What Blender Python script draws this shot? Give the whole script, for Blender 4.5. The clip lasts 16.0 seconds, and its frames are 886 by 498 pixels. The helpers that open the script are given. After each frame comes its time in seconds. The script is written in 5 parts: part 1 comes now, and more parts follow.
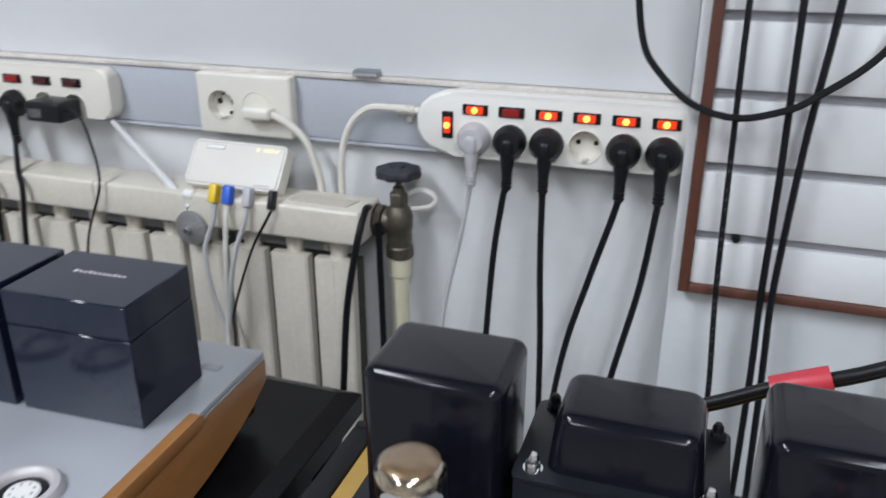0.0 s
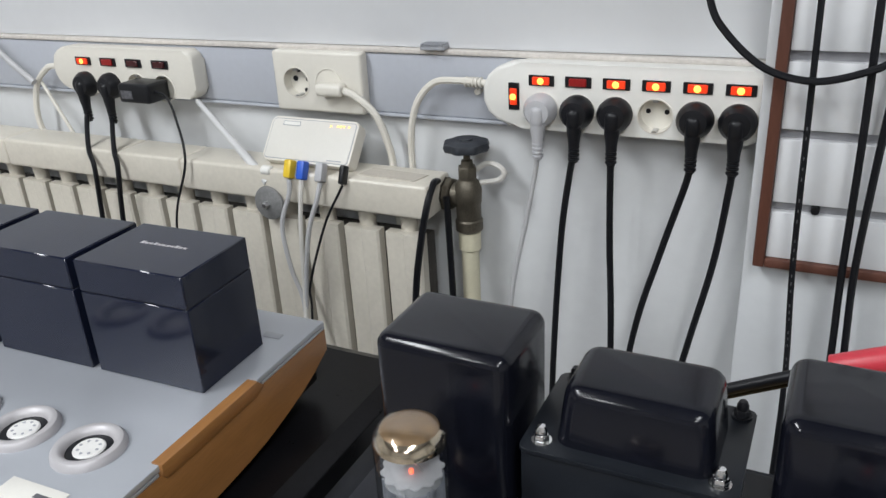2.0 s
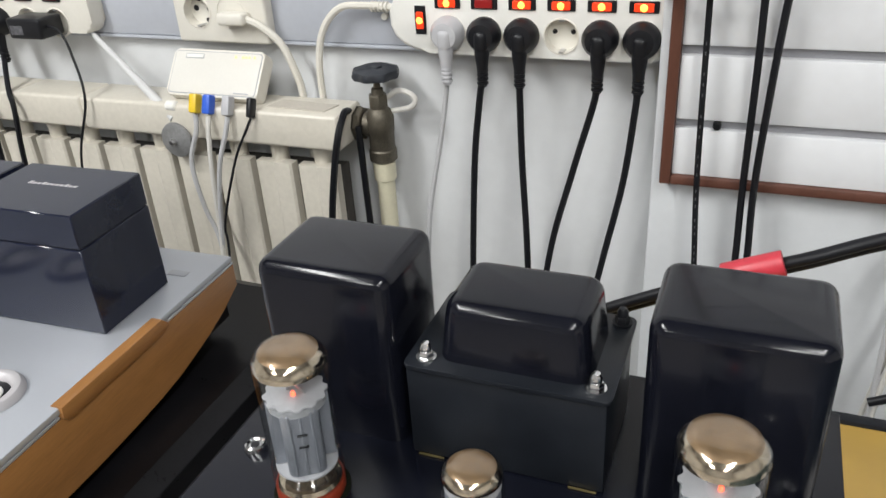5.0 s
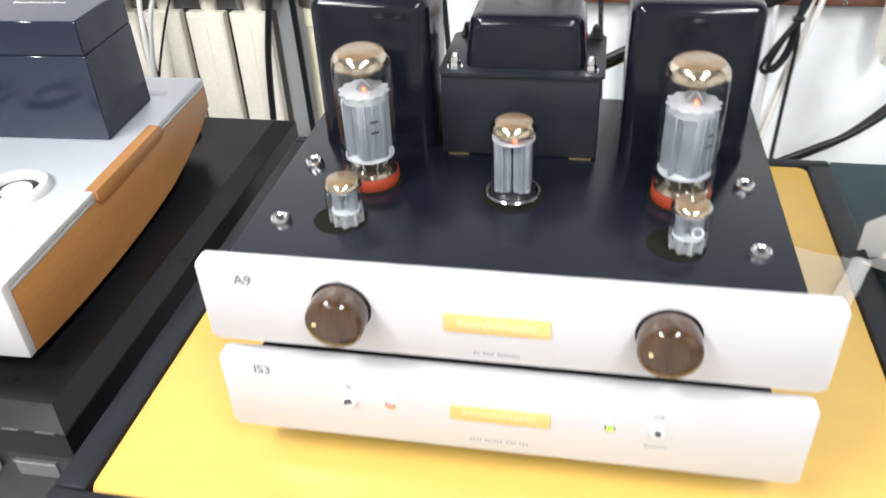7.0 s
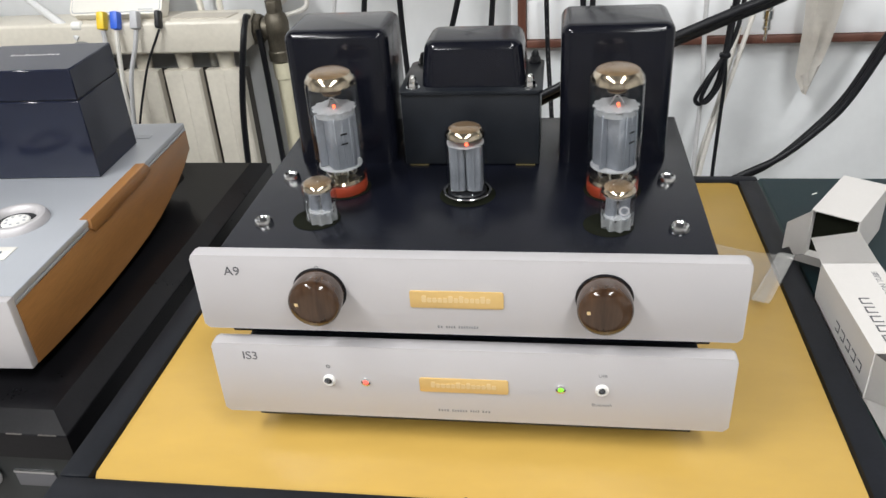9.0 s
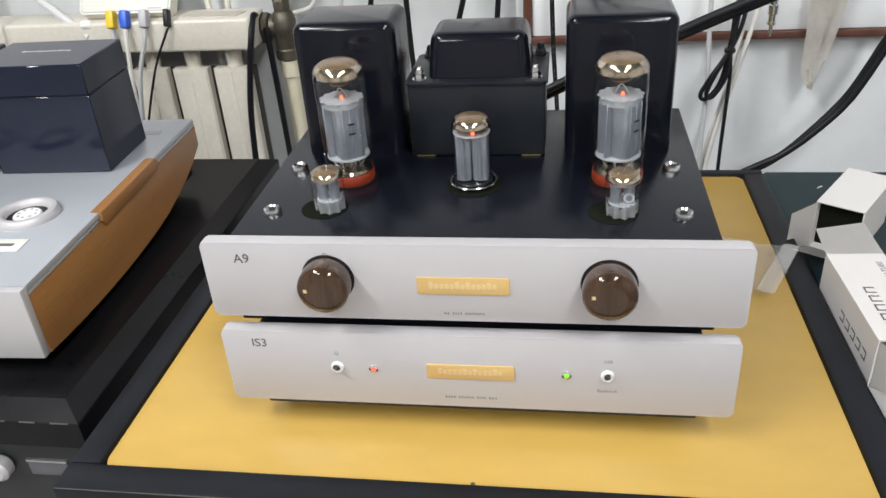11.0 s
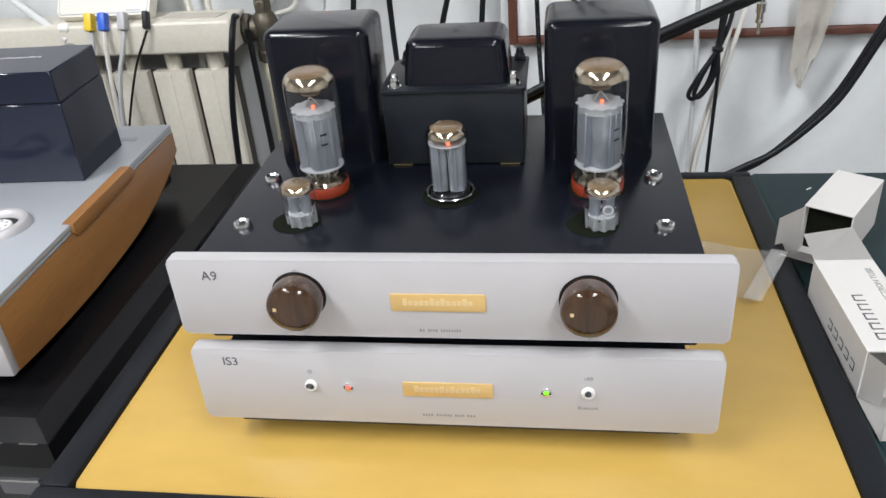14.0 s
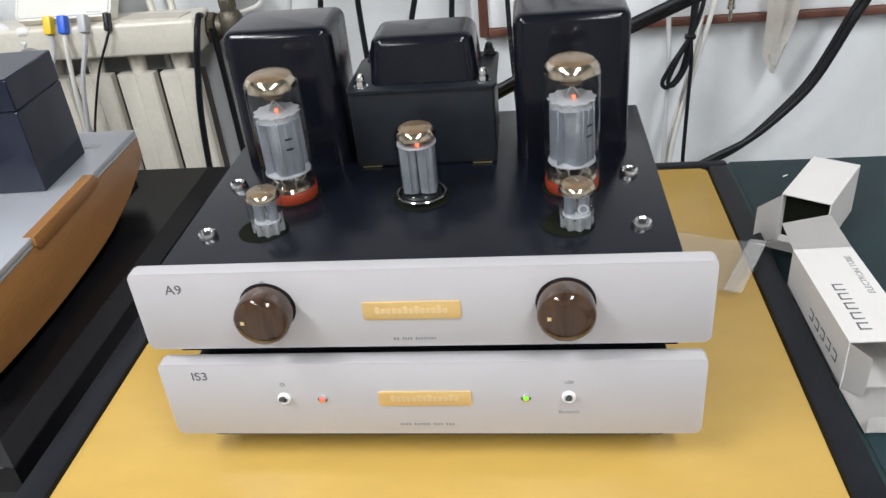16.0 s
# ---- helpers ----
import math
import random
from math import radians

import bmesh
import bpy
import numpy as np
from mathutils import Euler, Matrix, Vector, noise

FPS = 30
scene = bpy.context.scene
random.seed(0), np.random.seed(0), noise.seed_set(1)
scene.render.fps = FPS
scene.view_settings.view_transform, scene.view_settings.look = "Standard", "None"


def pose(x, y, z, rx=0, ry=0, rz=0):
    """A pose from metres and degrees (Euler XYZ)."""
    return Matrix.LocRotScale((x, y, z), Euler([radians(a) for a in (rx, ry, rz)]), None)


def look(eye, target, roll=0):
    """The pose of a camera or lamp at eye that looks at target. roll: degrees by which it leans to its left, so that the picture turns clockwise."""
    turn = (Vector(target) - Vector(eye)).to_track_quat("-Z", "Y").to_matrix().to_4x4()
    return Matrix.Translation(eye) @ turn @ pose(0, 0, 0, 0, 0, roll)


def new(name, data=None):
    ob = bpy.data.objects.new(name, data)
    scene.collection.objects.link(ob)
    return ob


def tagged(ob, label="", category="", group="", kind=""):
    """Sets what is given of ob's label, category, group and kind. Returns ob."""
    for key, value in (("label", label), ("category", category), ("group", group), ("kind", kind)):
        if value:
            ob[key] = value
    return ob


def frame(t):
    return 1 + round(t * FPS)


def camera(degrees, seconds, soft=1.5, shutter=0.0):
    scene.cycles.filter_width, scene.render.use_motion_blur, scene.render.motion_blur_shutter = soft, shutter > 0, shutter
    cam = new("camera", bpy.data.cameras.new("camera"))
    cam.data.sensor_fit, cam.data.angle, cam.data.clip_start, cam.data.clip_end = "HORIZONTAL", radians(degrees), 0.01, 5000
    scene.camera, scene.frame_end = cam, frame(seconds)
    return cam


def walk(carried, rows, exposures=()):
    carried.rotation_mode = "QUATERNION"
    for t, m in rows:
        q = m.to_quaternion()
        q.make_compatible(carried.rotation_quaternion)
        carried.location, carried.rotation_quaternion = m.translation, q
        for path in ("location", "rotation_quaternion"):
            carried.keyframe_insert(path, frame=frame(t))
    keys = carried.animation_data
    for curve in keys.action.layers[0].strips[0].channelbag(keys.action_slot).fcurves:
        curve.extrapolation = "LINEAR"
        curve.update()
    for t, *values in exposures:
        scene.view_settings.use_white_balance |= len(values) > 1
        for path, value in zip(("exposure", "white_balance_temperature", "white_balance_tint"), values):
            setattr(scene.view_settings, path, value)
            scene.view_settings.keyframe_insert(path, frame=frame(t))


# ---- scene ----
cam = camera(57.8, 16.0, shutter=0.5)
PATH = [
    (0, (0.016, -0.174, 1.128), (-0.578, 1.576, 0.365), 0.1),
    (0.5, (0.05, -0.166, 1.121), (-0.711, 1.492, 0.301), -0.9),
    (1, (0.058, -0.158, 1.121), (-0.759, 1.473, 0.3), -2.3),
    (1.5, (0.058, -0.158, 1.122), (-0.774, 1.472, 0.314), -3.1),
    (2, (0.059, -0.156, 1.123), (-0.777, 1.47, 0.313), -3.2),
    (2.5, (0.062, -0.157, 1.123), (-0.781, 1.471, 0.324), -3.6),
    (3, (0.068, -0.157, 1.124), (-0.723, 1.494, 0.318), -3.4),
    (3.2, (0.072, -0.153, 1.12), (-0.703, 1.487, 0.276), -3.6),
    (5.5, (0.085, -0.144, 1.107), (-0.586, 1.438, 0.084), -4.2),
    (6, (0.081, -0.152, 1.095), (-0.601, 1.351, -0.036), -5.4),
    (6.5, (0.066, -0.2, 1.101), (-0.485, 1.328, -0.066), -5.2),
    (7, (0.037, -0.312, 1.074), (-0.299, 1.292, -0.072), -2.9),
    (7.5, (0.024, -0.349, 1.069), (-0.226, 1.306, -0.027), -1.8),
    (8, (0.051, -0.375, 1.072), (-0.214, 1.316, 0.039), -3.4),
    (10.3, (0.055, -0.394, 1.065), (-0.225, 1.317, 0.069), -3.9),
    (10.5, (0.053, -0.397, 1.065), (-0.23, 1.316, 0.072), -3.8),
    (11, (0.055, -0.395, 1.064), (-0.238, 1.311, 0.063), -4.2),
    (11.5, (0.066, -0.383, 1.065), (-0.207, 1.315, 0.043), -4.8),
    (12, (0.079, -0.37, 1.067), (-0.18, 1.315, 0.022), -5.8),
    (12.5, (0.087, -0.364, 1.068), (-0.169, 1.313, 0.01), -6.3),
    (13, (0.078, -0.368, 1.065), (-0.193, 1.321, 0.028), -4.9),
    (13.5, (0.062, -0.376, 1.066), (-0.214, 1.325, 0.05), -4.1),
    (14, (0.065, -0.375, 1.066), (-0.218, 1.326, 0.052), -4.6),
    (14.5, (0.068, -0.368, 1.065), (-0.186, 1.331, 0.042), -5.2),
    (15, (0.071, -0.365, 1.067), (-0.18, 1.336, 0.046), -5.5),
    (15.5, (0.071, -0.36, 1.066), (-0.174, 1.336, 0.035), -5.6),
    (16, (0.068, -0.359, 1.065), (-0.168, 1.336, 0.029), -5.7),
]
walk(cam, [(t, look(eye, target, roll)) for t, eye, target, roll in PATH],
     exposures=[(0.0, -0.57, 6180, 11), (0.5, -0.62, 6100, 11), (2.0, -0.58, 6450, 10), (3.2, -0.58, 6750, 10), (5.5, -0.12, 6750, 10), (6.0, 0.18, 6750, 10),
                (6.5, 0.76, 6650, 10), (7.0, 0.68, 6600, 10), (7.5, -0.04, 6750, 10), (8.0, -0.22, 6750, 10), (11.0, -0.2, 6650, 10), (16.0, -0.2, 6500, 10)])
# light and exposure
world = bpy.data.worlds.new("room_air")
world.use_nodes = True
world.node_tree.nodes["Background"].inputs[0].default_value = (0.8, 0.85, 0.9, 1)
world.node_tree.nodes["Background"].inputs[1].default_value = 0.15
scene.world = world


def ceiling_lamp(x, y, z, w, d, watts):
    data = bpy.data.lights.new("ceiling_lamp", "AREA")
    data.shape, data.size, data.size_y, data.energy = "RECTANGLE", w, d, watts
    data.color = (0.95, 0.98, 1.0)
    ob = new("ceiling_lamp", data)
    ob.location = (x, y, z)
    return ob


LAMPS = [(-1.15, -1.0, 0.3, 1.3, 66), (0.80, -1.25, 0.3, 1.3, 46), (-1.15, -3.0, 0.3, 1.3, 46), (0.80, -3.0, 0.3, 1.3, 46)]
CEIL = 2.65
for lx, ly, lw, ld, watts in LAMPS:
    ceiling_lamp(lx, ly, CEIL - 0.075, lw, ld, watts)


# ---- materials ----
def rgb(c, k=1.0):
    return (min(c[0] * k, 1), min(c[1] * k, 1), min(c[2] * k, 1), 1)


def mat(name, col, rough=0.5, metal=0.0, var=0.08, scale=30, fine=350, bump=0.0, spec=0.5, coat=0.0, stretch=(1, 1, 1), alpha=1.0, trans=0.0, spread=0.12, each=0.0):
    m = bpy.data.materials.new(name)
    m.use_nodes = True
    nt = m.node_tree
    n, l = nt.nodes, nt.links
    p = n["Principled BSDF"]
    tc, mp = n.new("ShaderNodeTexCoord"), n.new("ShaderNodeMapping")
    mp.inputs["Scale"].default_value = stretch
    l.new(tc.outputs["Object"], mp.inputs["Vector"])
    big, small = n.new("ShaderNodeTexNoise"), n.new("ShaderNodeTexNoise")
    big.inputs["Scale"].default_value, small.inputs["Scale"].default_value = scale, fine
    big.inputs["Detail"].default_value, small.inputs["Detail"].default_value = 5, 3
    for t in (big, small):
        l.new(mp.outputs["Vector"], t.inputs["Vector"])
    add = n.new("ShaderNodeMix")
    add.data_type = "FLOAT"
    add.inputs["Factor"].default_value = 0.4
    l.new(big.outputs["Fac"], add.inputs["A"])
    l.new(small.outputs["Fac"], add.inputs["B"])
    ramp = n.new("ShaderNodeMapRange")
    ramp.inputs["From Min"].default_value, ramp.inputs["From Max"].default_value = 0.3, 0.7
    l.new(add.outputs["Result"], ramp.inputs["Value"])
    mix = n.new("ShaderNodeMix")
    mix.data_type = "RGBA"
    mix.inputs["A"].default_value, mix.inputs["B"].default_value = rgb(col, 1 - var), rgb(col, 1 + var)
    l.new(ramp.outputs["Result"], mix.inputs["Factor"])
    colour = mix.outputs["Result"]
    if each:
        info, hsv, er = n.new("ShaderNodeObjectInfo"), n.new("ShaderNodeHueSaturation"), n.new("ShaderNodeMapRange")
        er.inputs["To Min"].default_value, er.inputs["To Max"].default_value = 1 - each, 1 + each
        l.new(info.outputs["Random"], er.inputs["Value"])
        l.new(er.outputs["Result"], hsv.inputs["Value"])
        l.new(colour, hsv.inputs["Color"])
        colour = hsv.outputs["Color"]
    l.new(colour, p.inputs["Base Color"])
    rr = n.new("ShaderNodeMapRange")
    rr.inputs["To Min"].default_value, rr.inputs["To Max"].default_value = max(rough - spread * rough, 0.01), min(rough + spread * rough, 1)
    l.new(ramp.outputs["Result"], rr.inputs["Value"])
    l.new(rr.outputs["Result"], p.inputs["Roughness"])
    p.inputs["Metallic"].default_value = metal
    p.inputs["Specular IOR Level"].default_value = spec
    p.inputs["Coat Weight"].default_value = coat
    p.inputs["Coat Roughness"].default_value = 0.05
    p.inputs["Alpha"].default_value = alpha
    p.inputs["Transmission Weight"].default_value = trans
    if bump:
        b = n.new("ShaderNodeBump")
        b.inputs["Strength"].default_value, b.inputs["Distance"].default_value = bump, 0.0006
        l.new(add.outputs["Result"], b.inputs["Height"])
        l.new(b.outputs["Normal"], p.inputs["Normal"])
    return m


def glow(name, col, strength):
    m = bpy.data.materials.new(name)
    m.use_nodes = True
    p = m.node_tree.nodes["Principled BSDF"]
    p.inputs["Base Color"].default_value = rgb(col, 0.6)
    p.inputs["Emission Color"].default_value = rgb(col)
    p.inputs["Emission Strength"].default_value = strength
    p.inputs["Roughness"].default_value = 0.3
    return m


def thin_glass(name, tint=(1, 1, 1), gloss=0.05, rough=0.02):
    m = bpy.data.materials.new(name)
    m.use_nodes = True
    n, l = m.node_tree.nodes, m.node_tree.links
    n.remove(n["Principled BSDF"])
    out = n["Material Output"]
    f, tr, gl, mx = n.new("ShaderNodeLayerWeight"), n.new("ShaderNodeBsdfTransparent"), n.new("ShaderNodeBsdfGlossy"), n.new("ShaderNodeMixShader")
    pw, ml = n.new("ShaderNodeMath"), n.new("ShaderNodeMath")
    pw.operation, ml.operation = "POWER", "MULTIPLY_ADD"
    f.inputs["Blend"].default_value = 0.5
    pw.inputs[1].default_value = 3.6
    ml.inputs[1].default_value, ml.inputs[2].default_value = 0.55, gloss
    l.new(f.outputs["Facing"], pw.inputs[0])
    l.new(pw.outputs[0], ml.inputs[0])
    tr.inputs["Color"].default_value = rgb(tint)
    gl.inputs["Roughness"].default_value = rough
    l.new(ml.outputs[0], mx.inputs[0])
    l.new(tr.outputs[0], mx.inputs[1])
    l.new(gl.outputs[0], mx.inputs[2])
    l.new(mx.outputs[0], out.inputs["Surface"])
    return m


WALL = mat("wall_paint", (0.66, 0.67, 0.68), 0.6, var=0.05, scale=6, fine=60, bump=0.15)
WALL_HI = mat("wall_board", (0.70, 0.71, 0.73), 0.4, var=0.02, scale=4, fine=50, bump=0.05)
PANEL_W = mat("panel_paint", (0.72, 0.74, 0.76), 0.5, var=0.04, scale=7, fine=80, bump=0.1)
SLAT_W = mat("slat_board", (0.74, 0.75, 0.77), 0.4, var=0.03, scale=9, fine=90, bump=0.08, each=0.03)
GROOVE = mat("groove_grey", (0.36, 0.36, 0.38), 0.55, var=0.08, scale=20)
BROWN = mat("brown_trim", (0.115, 0.045, 0.03), 0.5, var=0.2, scale=25, fine=300, bump=0.2, stretch=(1, 1, 0.3))
TRUNK = mat("trunking_grey", (0.46, 0.48, 0.53), 0.4, var=0.05, scale=8, fine=120)
TRUNK_TOP = mat("trunking_edge", (0.62, 0.58, 0.54), 0.6, var=0.15, scale=25, fine=200, bump=0.2)
FLOOR = mat("floor_tile", (0.30, 0.28, 0.26), 0.5, var=0.1, scale=5, fine=80)
# Grey of the unseen ceiling, kept low to dim fill and reflections.
CEILING = mat("ceiling_paint", (0.30, 0.30, 0.31), 0.8, var=0.02, scale=5)
RAD = mat("radiator_paint", (0.66, 0.62, 0.54), 0.35, var=0.09, scale=14, fine=160, bump=0.12)
# Near-black: shade in the gaps between the fins, put into the colour.
GAP_SHADE = mat("gap_shade", (0.05, 0.045, 0.04), 0.7, var=0.3, scale=20)
RAD_D = mat("radiator_dusty", (0.52, 0.48, 0.42), 0.6, var=0.16, scale=22, fine=260, bump=0.25)
IVORY = mat("ivory_plastic", (0.74, 0.71, 0.64), 0.38, var=0.03, scale=15, fine=200)
WHITE_PL = mat("white_plastic", (0.80, 0.79, 0.75), 0.35, var=0.025, scale=15, fine=200)
BLACK_PL = mat("black_plastic", (0.009, 0.0095, 0.012), 0.38, var=0.2, scale=60, fine=700, spec=0.35)
RUBBER = mat("black_rubber", (0.007, 0.0075, 0.010), 0.42, var=0.2, scale=80, fine=900, bump=0.1, spec=0.3)
GREY_PL = mat("grey_plastic", (0.36, 0.37, 0.40), 0.4, var=0.06, scale=30)
GREY_CORD = mat("grey_cord", (0.50, 0.50, 0.51), 0.45, var=0.06, scale=40)
WHITE_CORD = mat("white_cord", (0.66, 0.64, 0.60), 0.45, var=0.06, scale=40)
SWITCH_ON = glow("switch_lit", (0.95, 0.055, 0.012), 0.9)
SWITCH_HOT = glow("switch_neon", (1.0, 0.30, 0.05), 6.0)
SWITCH_OFF = mat("switch_red", (0.055, 0.008, 0.010), 0.22, var=0.1, scale=60)
SWITCH_DIM = glow("switch_dim", (0.4, 0.014, 0.014), 0.16)
BRASS_OLD = mat("old_valve_metal", (0.13, 0.115, 0.09), 0.5, metal=0.7, var=0.35, scale=60, fine=500, bump=0.4)
KNOB_BLUE = mat("valve_wheel_plastic", (0.03, 0.034, 0.042), 0.45, var=0.25, scale=60, fine=500, bump=0.3)
PIPE = mat("cream_pipe_paint", (0.68, 0.64, 0.48), 0.4, var=0.07, scale=25, fine=200, bump=0.1)
YELLOW = mat("yellow_plug", (0.80, 0.55, 0.03), 0.4, var=0.05)
BLUE = mat("blue_plug", (0.03, 0.12, 0.62), 0.4, var=0.08)
LED_AMBER = glow("amber_led", (1.0, 0.55, 0.1), 3.0)
ENAMEL = mat("black_enamel", (0.0050, 0.0056, 0.0095), 0.18, var=0.25, scale=50, fine=600, bump=0.03, coat=0.10, spec=0.27)
ENAMEL_MATT = mat("black_lacquer", (0.010, 0.012, 0.016), 0.36, var=0.2, scale=50, fine=900, bump=0.06, spec=0.35)
PLATE = mat("black_top_plate", (0.0048, 0.0056, 0.0100), 0.24, var=0.15, scale=40, fine=1200, bump=0.06, spec=0.27)
SILVER = mat("anodised_aluminium", (0.50, 0.482, 0.494), 0.42, metal=0.2, var=0.02, scale=30, fine=1500, bump=0.04, stretch=(1, 1, 1))
SILVER_TOP = mat("grey_aluminium", (0.45, 0.47, 0.51), 0.40, metal=0.4, var=0.03, scale=20, fine=1500, bump=0.05)
CHROME = mat("chrome", (0.82, 0.82, 0.82), 0.12, metal=1, var=0.04)
BRIGHT = mat("bright_nickel", (0.80, 0.80, 0.79), 0.17, metal=1.0, var=0.05)
STEEL = mat("plain_steel", (0.55, 0.55, 0.56), 0.3, metal=1, var=0.1)
GOLD = mat("gold_plate", (0.74, 0.50, 0.20), 0.35, metal=0.4, var=0.04, scale=40)
FOIL = mat("dull_brass_foil", (0.20, 0.16, 0.07), 0.45, metal=0.6, var=0.2, scale=80)
GOLD_HI = mat("gold_relief", (0.80, 0.60, 0.32), 0.30, metal=0.4, var=0.03)
INK = mat("dark_ink", (0.10, 0.10, 0.11), 0.6, var=0.05)
KNOB = mat("smoked_brown_knob", (0.050, 0.026, 0.014), 0.10, var=0.5, scale=90, fine=500, coat=0.2, spec=0.5, stretch=(1, 0.3, 0.12))
GLASS = thin_glass("valve_glass", (0.97, 0.98, 0.98), 0.07, 0.02)
# Grey of the unseen far walls, set for what the glass reflects.
ROOM = mat("far_room_paint", (0.50, 0.49, 0.48), 0.8, var=0.08, scale=3, fine=40)
MICA = mat("mica_disc", (0.45, 0.45, 0.47), 0.5, var=0.1, scale=120)
ANODE = mat("grey_anode", (0.27, 0.285, 0.32), 0.38, metal=0.35, var=0.18, scale=80, fine=600)
FROST = mat("frosted_glass", (0.78, 0.79, 0.81), 0.18, var=0.15, scale=200, alpha=0.34)
GETTER = mat("getter_mirror", (0.68, 0.57, 0.43), 0.14, metal=1.0, var=0.35, scale=120, fine=500)
GETTER_TOP = mat("getter_brown", (0.24, 0.155, 0.085), 0.34, metal=0.45, var=0.3, scale=150)
ORANGE_BASE = mat("orange_red_base", (0.25, 0.034, 0.013), 0.42, var=0.1, scale=50)
HEATER = glow("heater_glow", (1.0, 0.12, 0.05), 3.5)
LED_RED = glow("red_led", (1.0, 0.10, 0.08), 2.2)
LED_GREEN = glow("green_led", (0.22, 0.9, 0.04), 1.3)
BOARD = mat("yellow_wood_board", (0.50, 0.318, 0.078), 0.30, var=0.10, scale=7, fine=42, bump=0.0, stretch=(0.45, 1.1, 1), spread=0.08)
RACK = mat("black_rack_wood", (0.009, 0.0102, 0.0135), 0.42, var=0.3, scale=30, fine=400, bump=0.15, spec=0.22)
RACK_L = mat("black_stained_rack", (0.007, 0.0068, 0.0080), 0.30, var=0.3, scale=25, fine=300, bump=0.15, spec=0.15)
RACK_IN = mat("dark_inset_panel", (0.007, 0.0065, 0.007), 0.5, var=0.2, scale=25, fine=300, spec=0.2)
WORN = mat("worn_edge", (0.07, 0.062, 0.058), 0.6, var=0.4, scale=80, fine=400)
WOOD = mat("orange_brown_wood", (0.30, 0.138, 0.045), 0.38, var=0.2, scale=22, fine=180, bump=0.1, stretch=(3, 0.35, 3), spread=0.2)
BOX_BLK = mat("dark_blue_black_lacquer", (0.010, 0.013, 0.028), 0.13, var=0.1, scale=30, fine=800, coat=0.0, spec=0.4)
CERAMIC = mat("white_ceramic", (0.75, 0.74, 0.72), 0.35, var=0.05, scale=100)
LABEL = mat("pale_label", (0.75, 0.73, 0.68), 0.25, var=0.03)
GREEN = mat("dark_green_mat", (0.0045, 0.021, 0.0265), 0.55, var=0.12, scale=14, fine=500, bump=0.1)
GREEN_RIM = mat("green_rim", (0.006, 0.032, 0.030), 0.4, var=0.15, scale=40)
CARD = mat("white_card", (0.64, 0.615, 0.595), 0.55, var=0.03, scale=25, fine=300, bump=0.05)
CARD_IN = mat("grey_card_inside", (0.55, 0.50, 0.455), 0.7, var=0.05, scale=25, fine=300)
RED_TAPE = mat("red_sleeve", (0.55, 0.04, 0.06), 0.4, var=0.1)
FILM = mat("clear_film", (0.75, 0.73, 0.70), 0.3, var=0.1, scale=60, bump=0.2, alpha=0.22)
FILM_EDGE = mat("film_zip", (0.78, 0.77, 0.75), 0.3, var=0.1, scale=60, alpha=0.22)
BAG = mat("milky_bag", (0.72, 0.68, 0.62), 0.4, var=0.12, scale=30, fine=150, bump=0.3, alpha=0.8)
# Near-black colour standing in for the shade inside openings.
OPENING_SHADE = mat("opening_shade", (0.0075, 0.0085, 0.005), 0.9, var=0.2, scale=60, spec=0.1)
PRINT = mat("grey_print", (0.22, 0.22, 0.23), 0.6, var=0.05)
GREY_PL_LIGHT = mat("light_grey_plug", (0.48, 0.48, 0.50), 0.4, var=0.05, scale=60)
WHITE_PL2 = mat("router_top_plastic", (0.72, 0.70, 0.65), 0.4, var=0.03, scale=20)
PALE = mat("pale_grey_plastic", (0.62, 0.62, 0.62), 0.4, var=0.05, scale=40)
PLAYER = mat("dark_grey_metal", (0.030, 0.033, 0.034), 0.42, metal=0.3, var=0.12, scale=20, fine=500, bump=0.05)
FADED = mat("faded_label", (0.10, 0.10, 0.11), 0.4, var=0.5, scale=300)
DUSTY = mat("dusty_grey_metal", (0.24, 0.24, 0.24), 0.55, metal=0.3, var=0.3, scale=60, fine=400, bump=0.3)
LAMP_ON = glow("lamp_diffuser", (0.95, 0.98, 1.0), 4.0)

# ---- building helpers ----
BASE = {}
OFFSET = Vector((0, 0, 0))  # moves the things that follow, group by group


def thing(name, at, label, category, group="", kind="", world_coords=True):
    """An Empty at the base of a thing; at is a place or a pose. Its parts are given in world coordinates, or in its own."""
    ob = new(name)
    ob.empty_display_size = 0.02
    m = at if isinstance(at, Matrix) else Matrix.Translation(at)
    ob.matrix_basis = Matrix.Translation(OFFSET) @ m
    BASE[ob.name] = m.inverted() if world_coords else Matrix.Identity(4)
    return tagged(ob, label, category, group, kind)


def mesh_of(name, bm, material, smooth=38):
    me = bpy.data.meshes.new(name)
    bmesh.ops.recalc_face_normals(bm, faces=bm.faces)
    bm.to_mesh(me)
    bm.free()
    for m in material if isinstance(material, (list, tuple)) else [material]:
        me.materials.append(m)
    if smooth:
        me.polygons.foreach_set("use_smooth", [True] * len(me.polygons))
        me.set_sharp_from_angle(angle=radians(smooth))
    return me


def part(name, bm, material, parent, label="", smooth=38):
    bm.transform(BASE[parent.name])
    ob = new(name, mesh_of(name, bm, material, smooth))
    ob.parent = parent
    BASE[ob.name] = BASE[parent.name]
    return tagged(ob, label)


def single(name, bm, material, label, category, kind="", group="", smooth=38):
    """A thing or a piece of the setting that is one mesh, in world coordinates."""
    ob = new(name, mesh_of(name, bm, material, smooth))
    ob.location = OFFSET
    BASE[ob.name] = Matrix.Identity(4)
    return tagged(ob, label, category, group, kind)


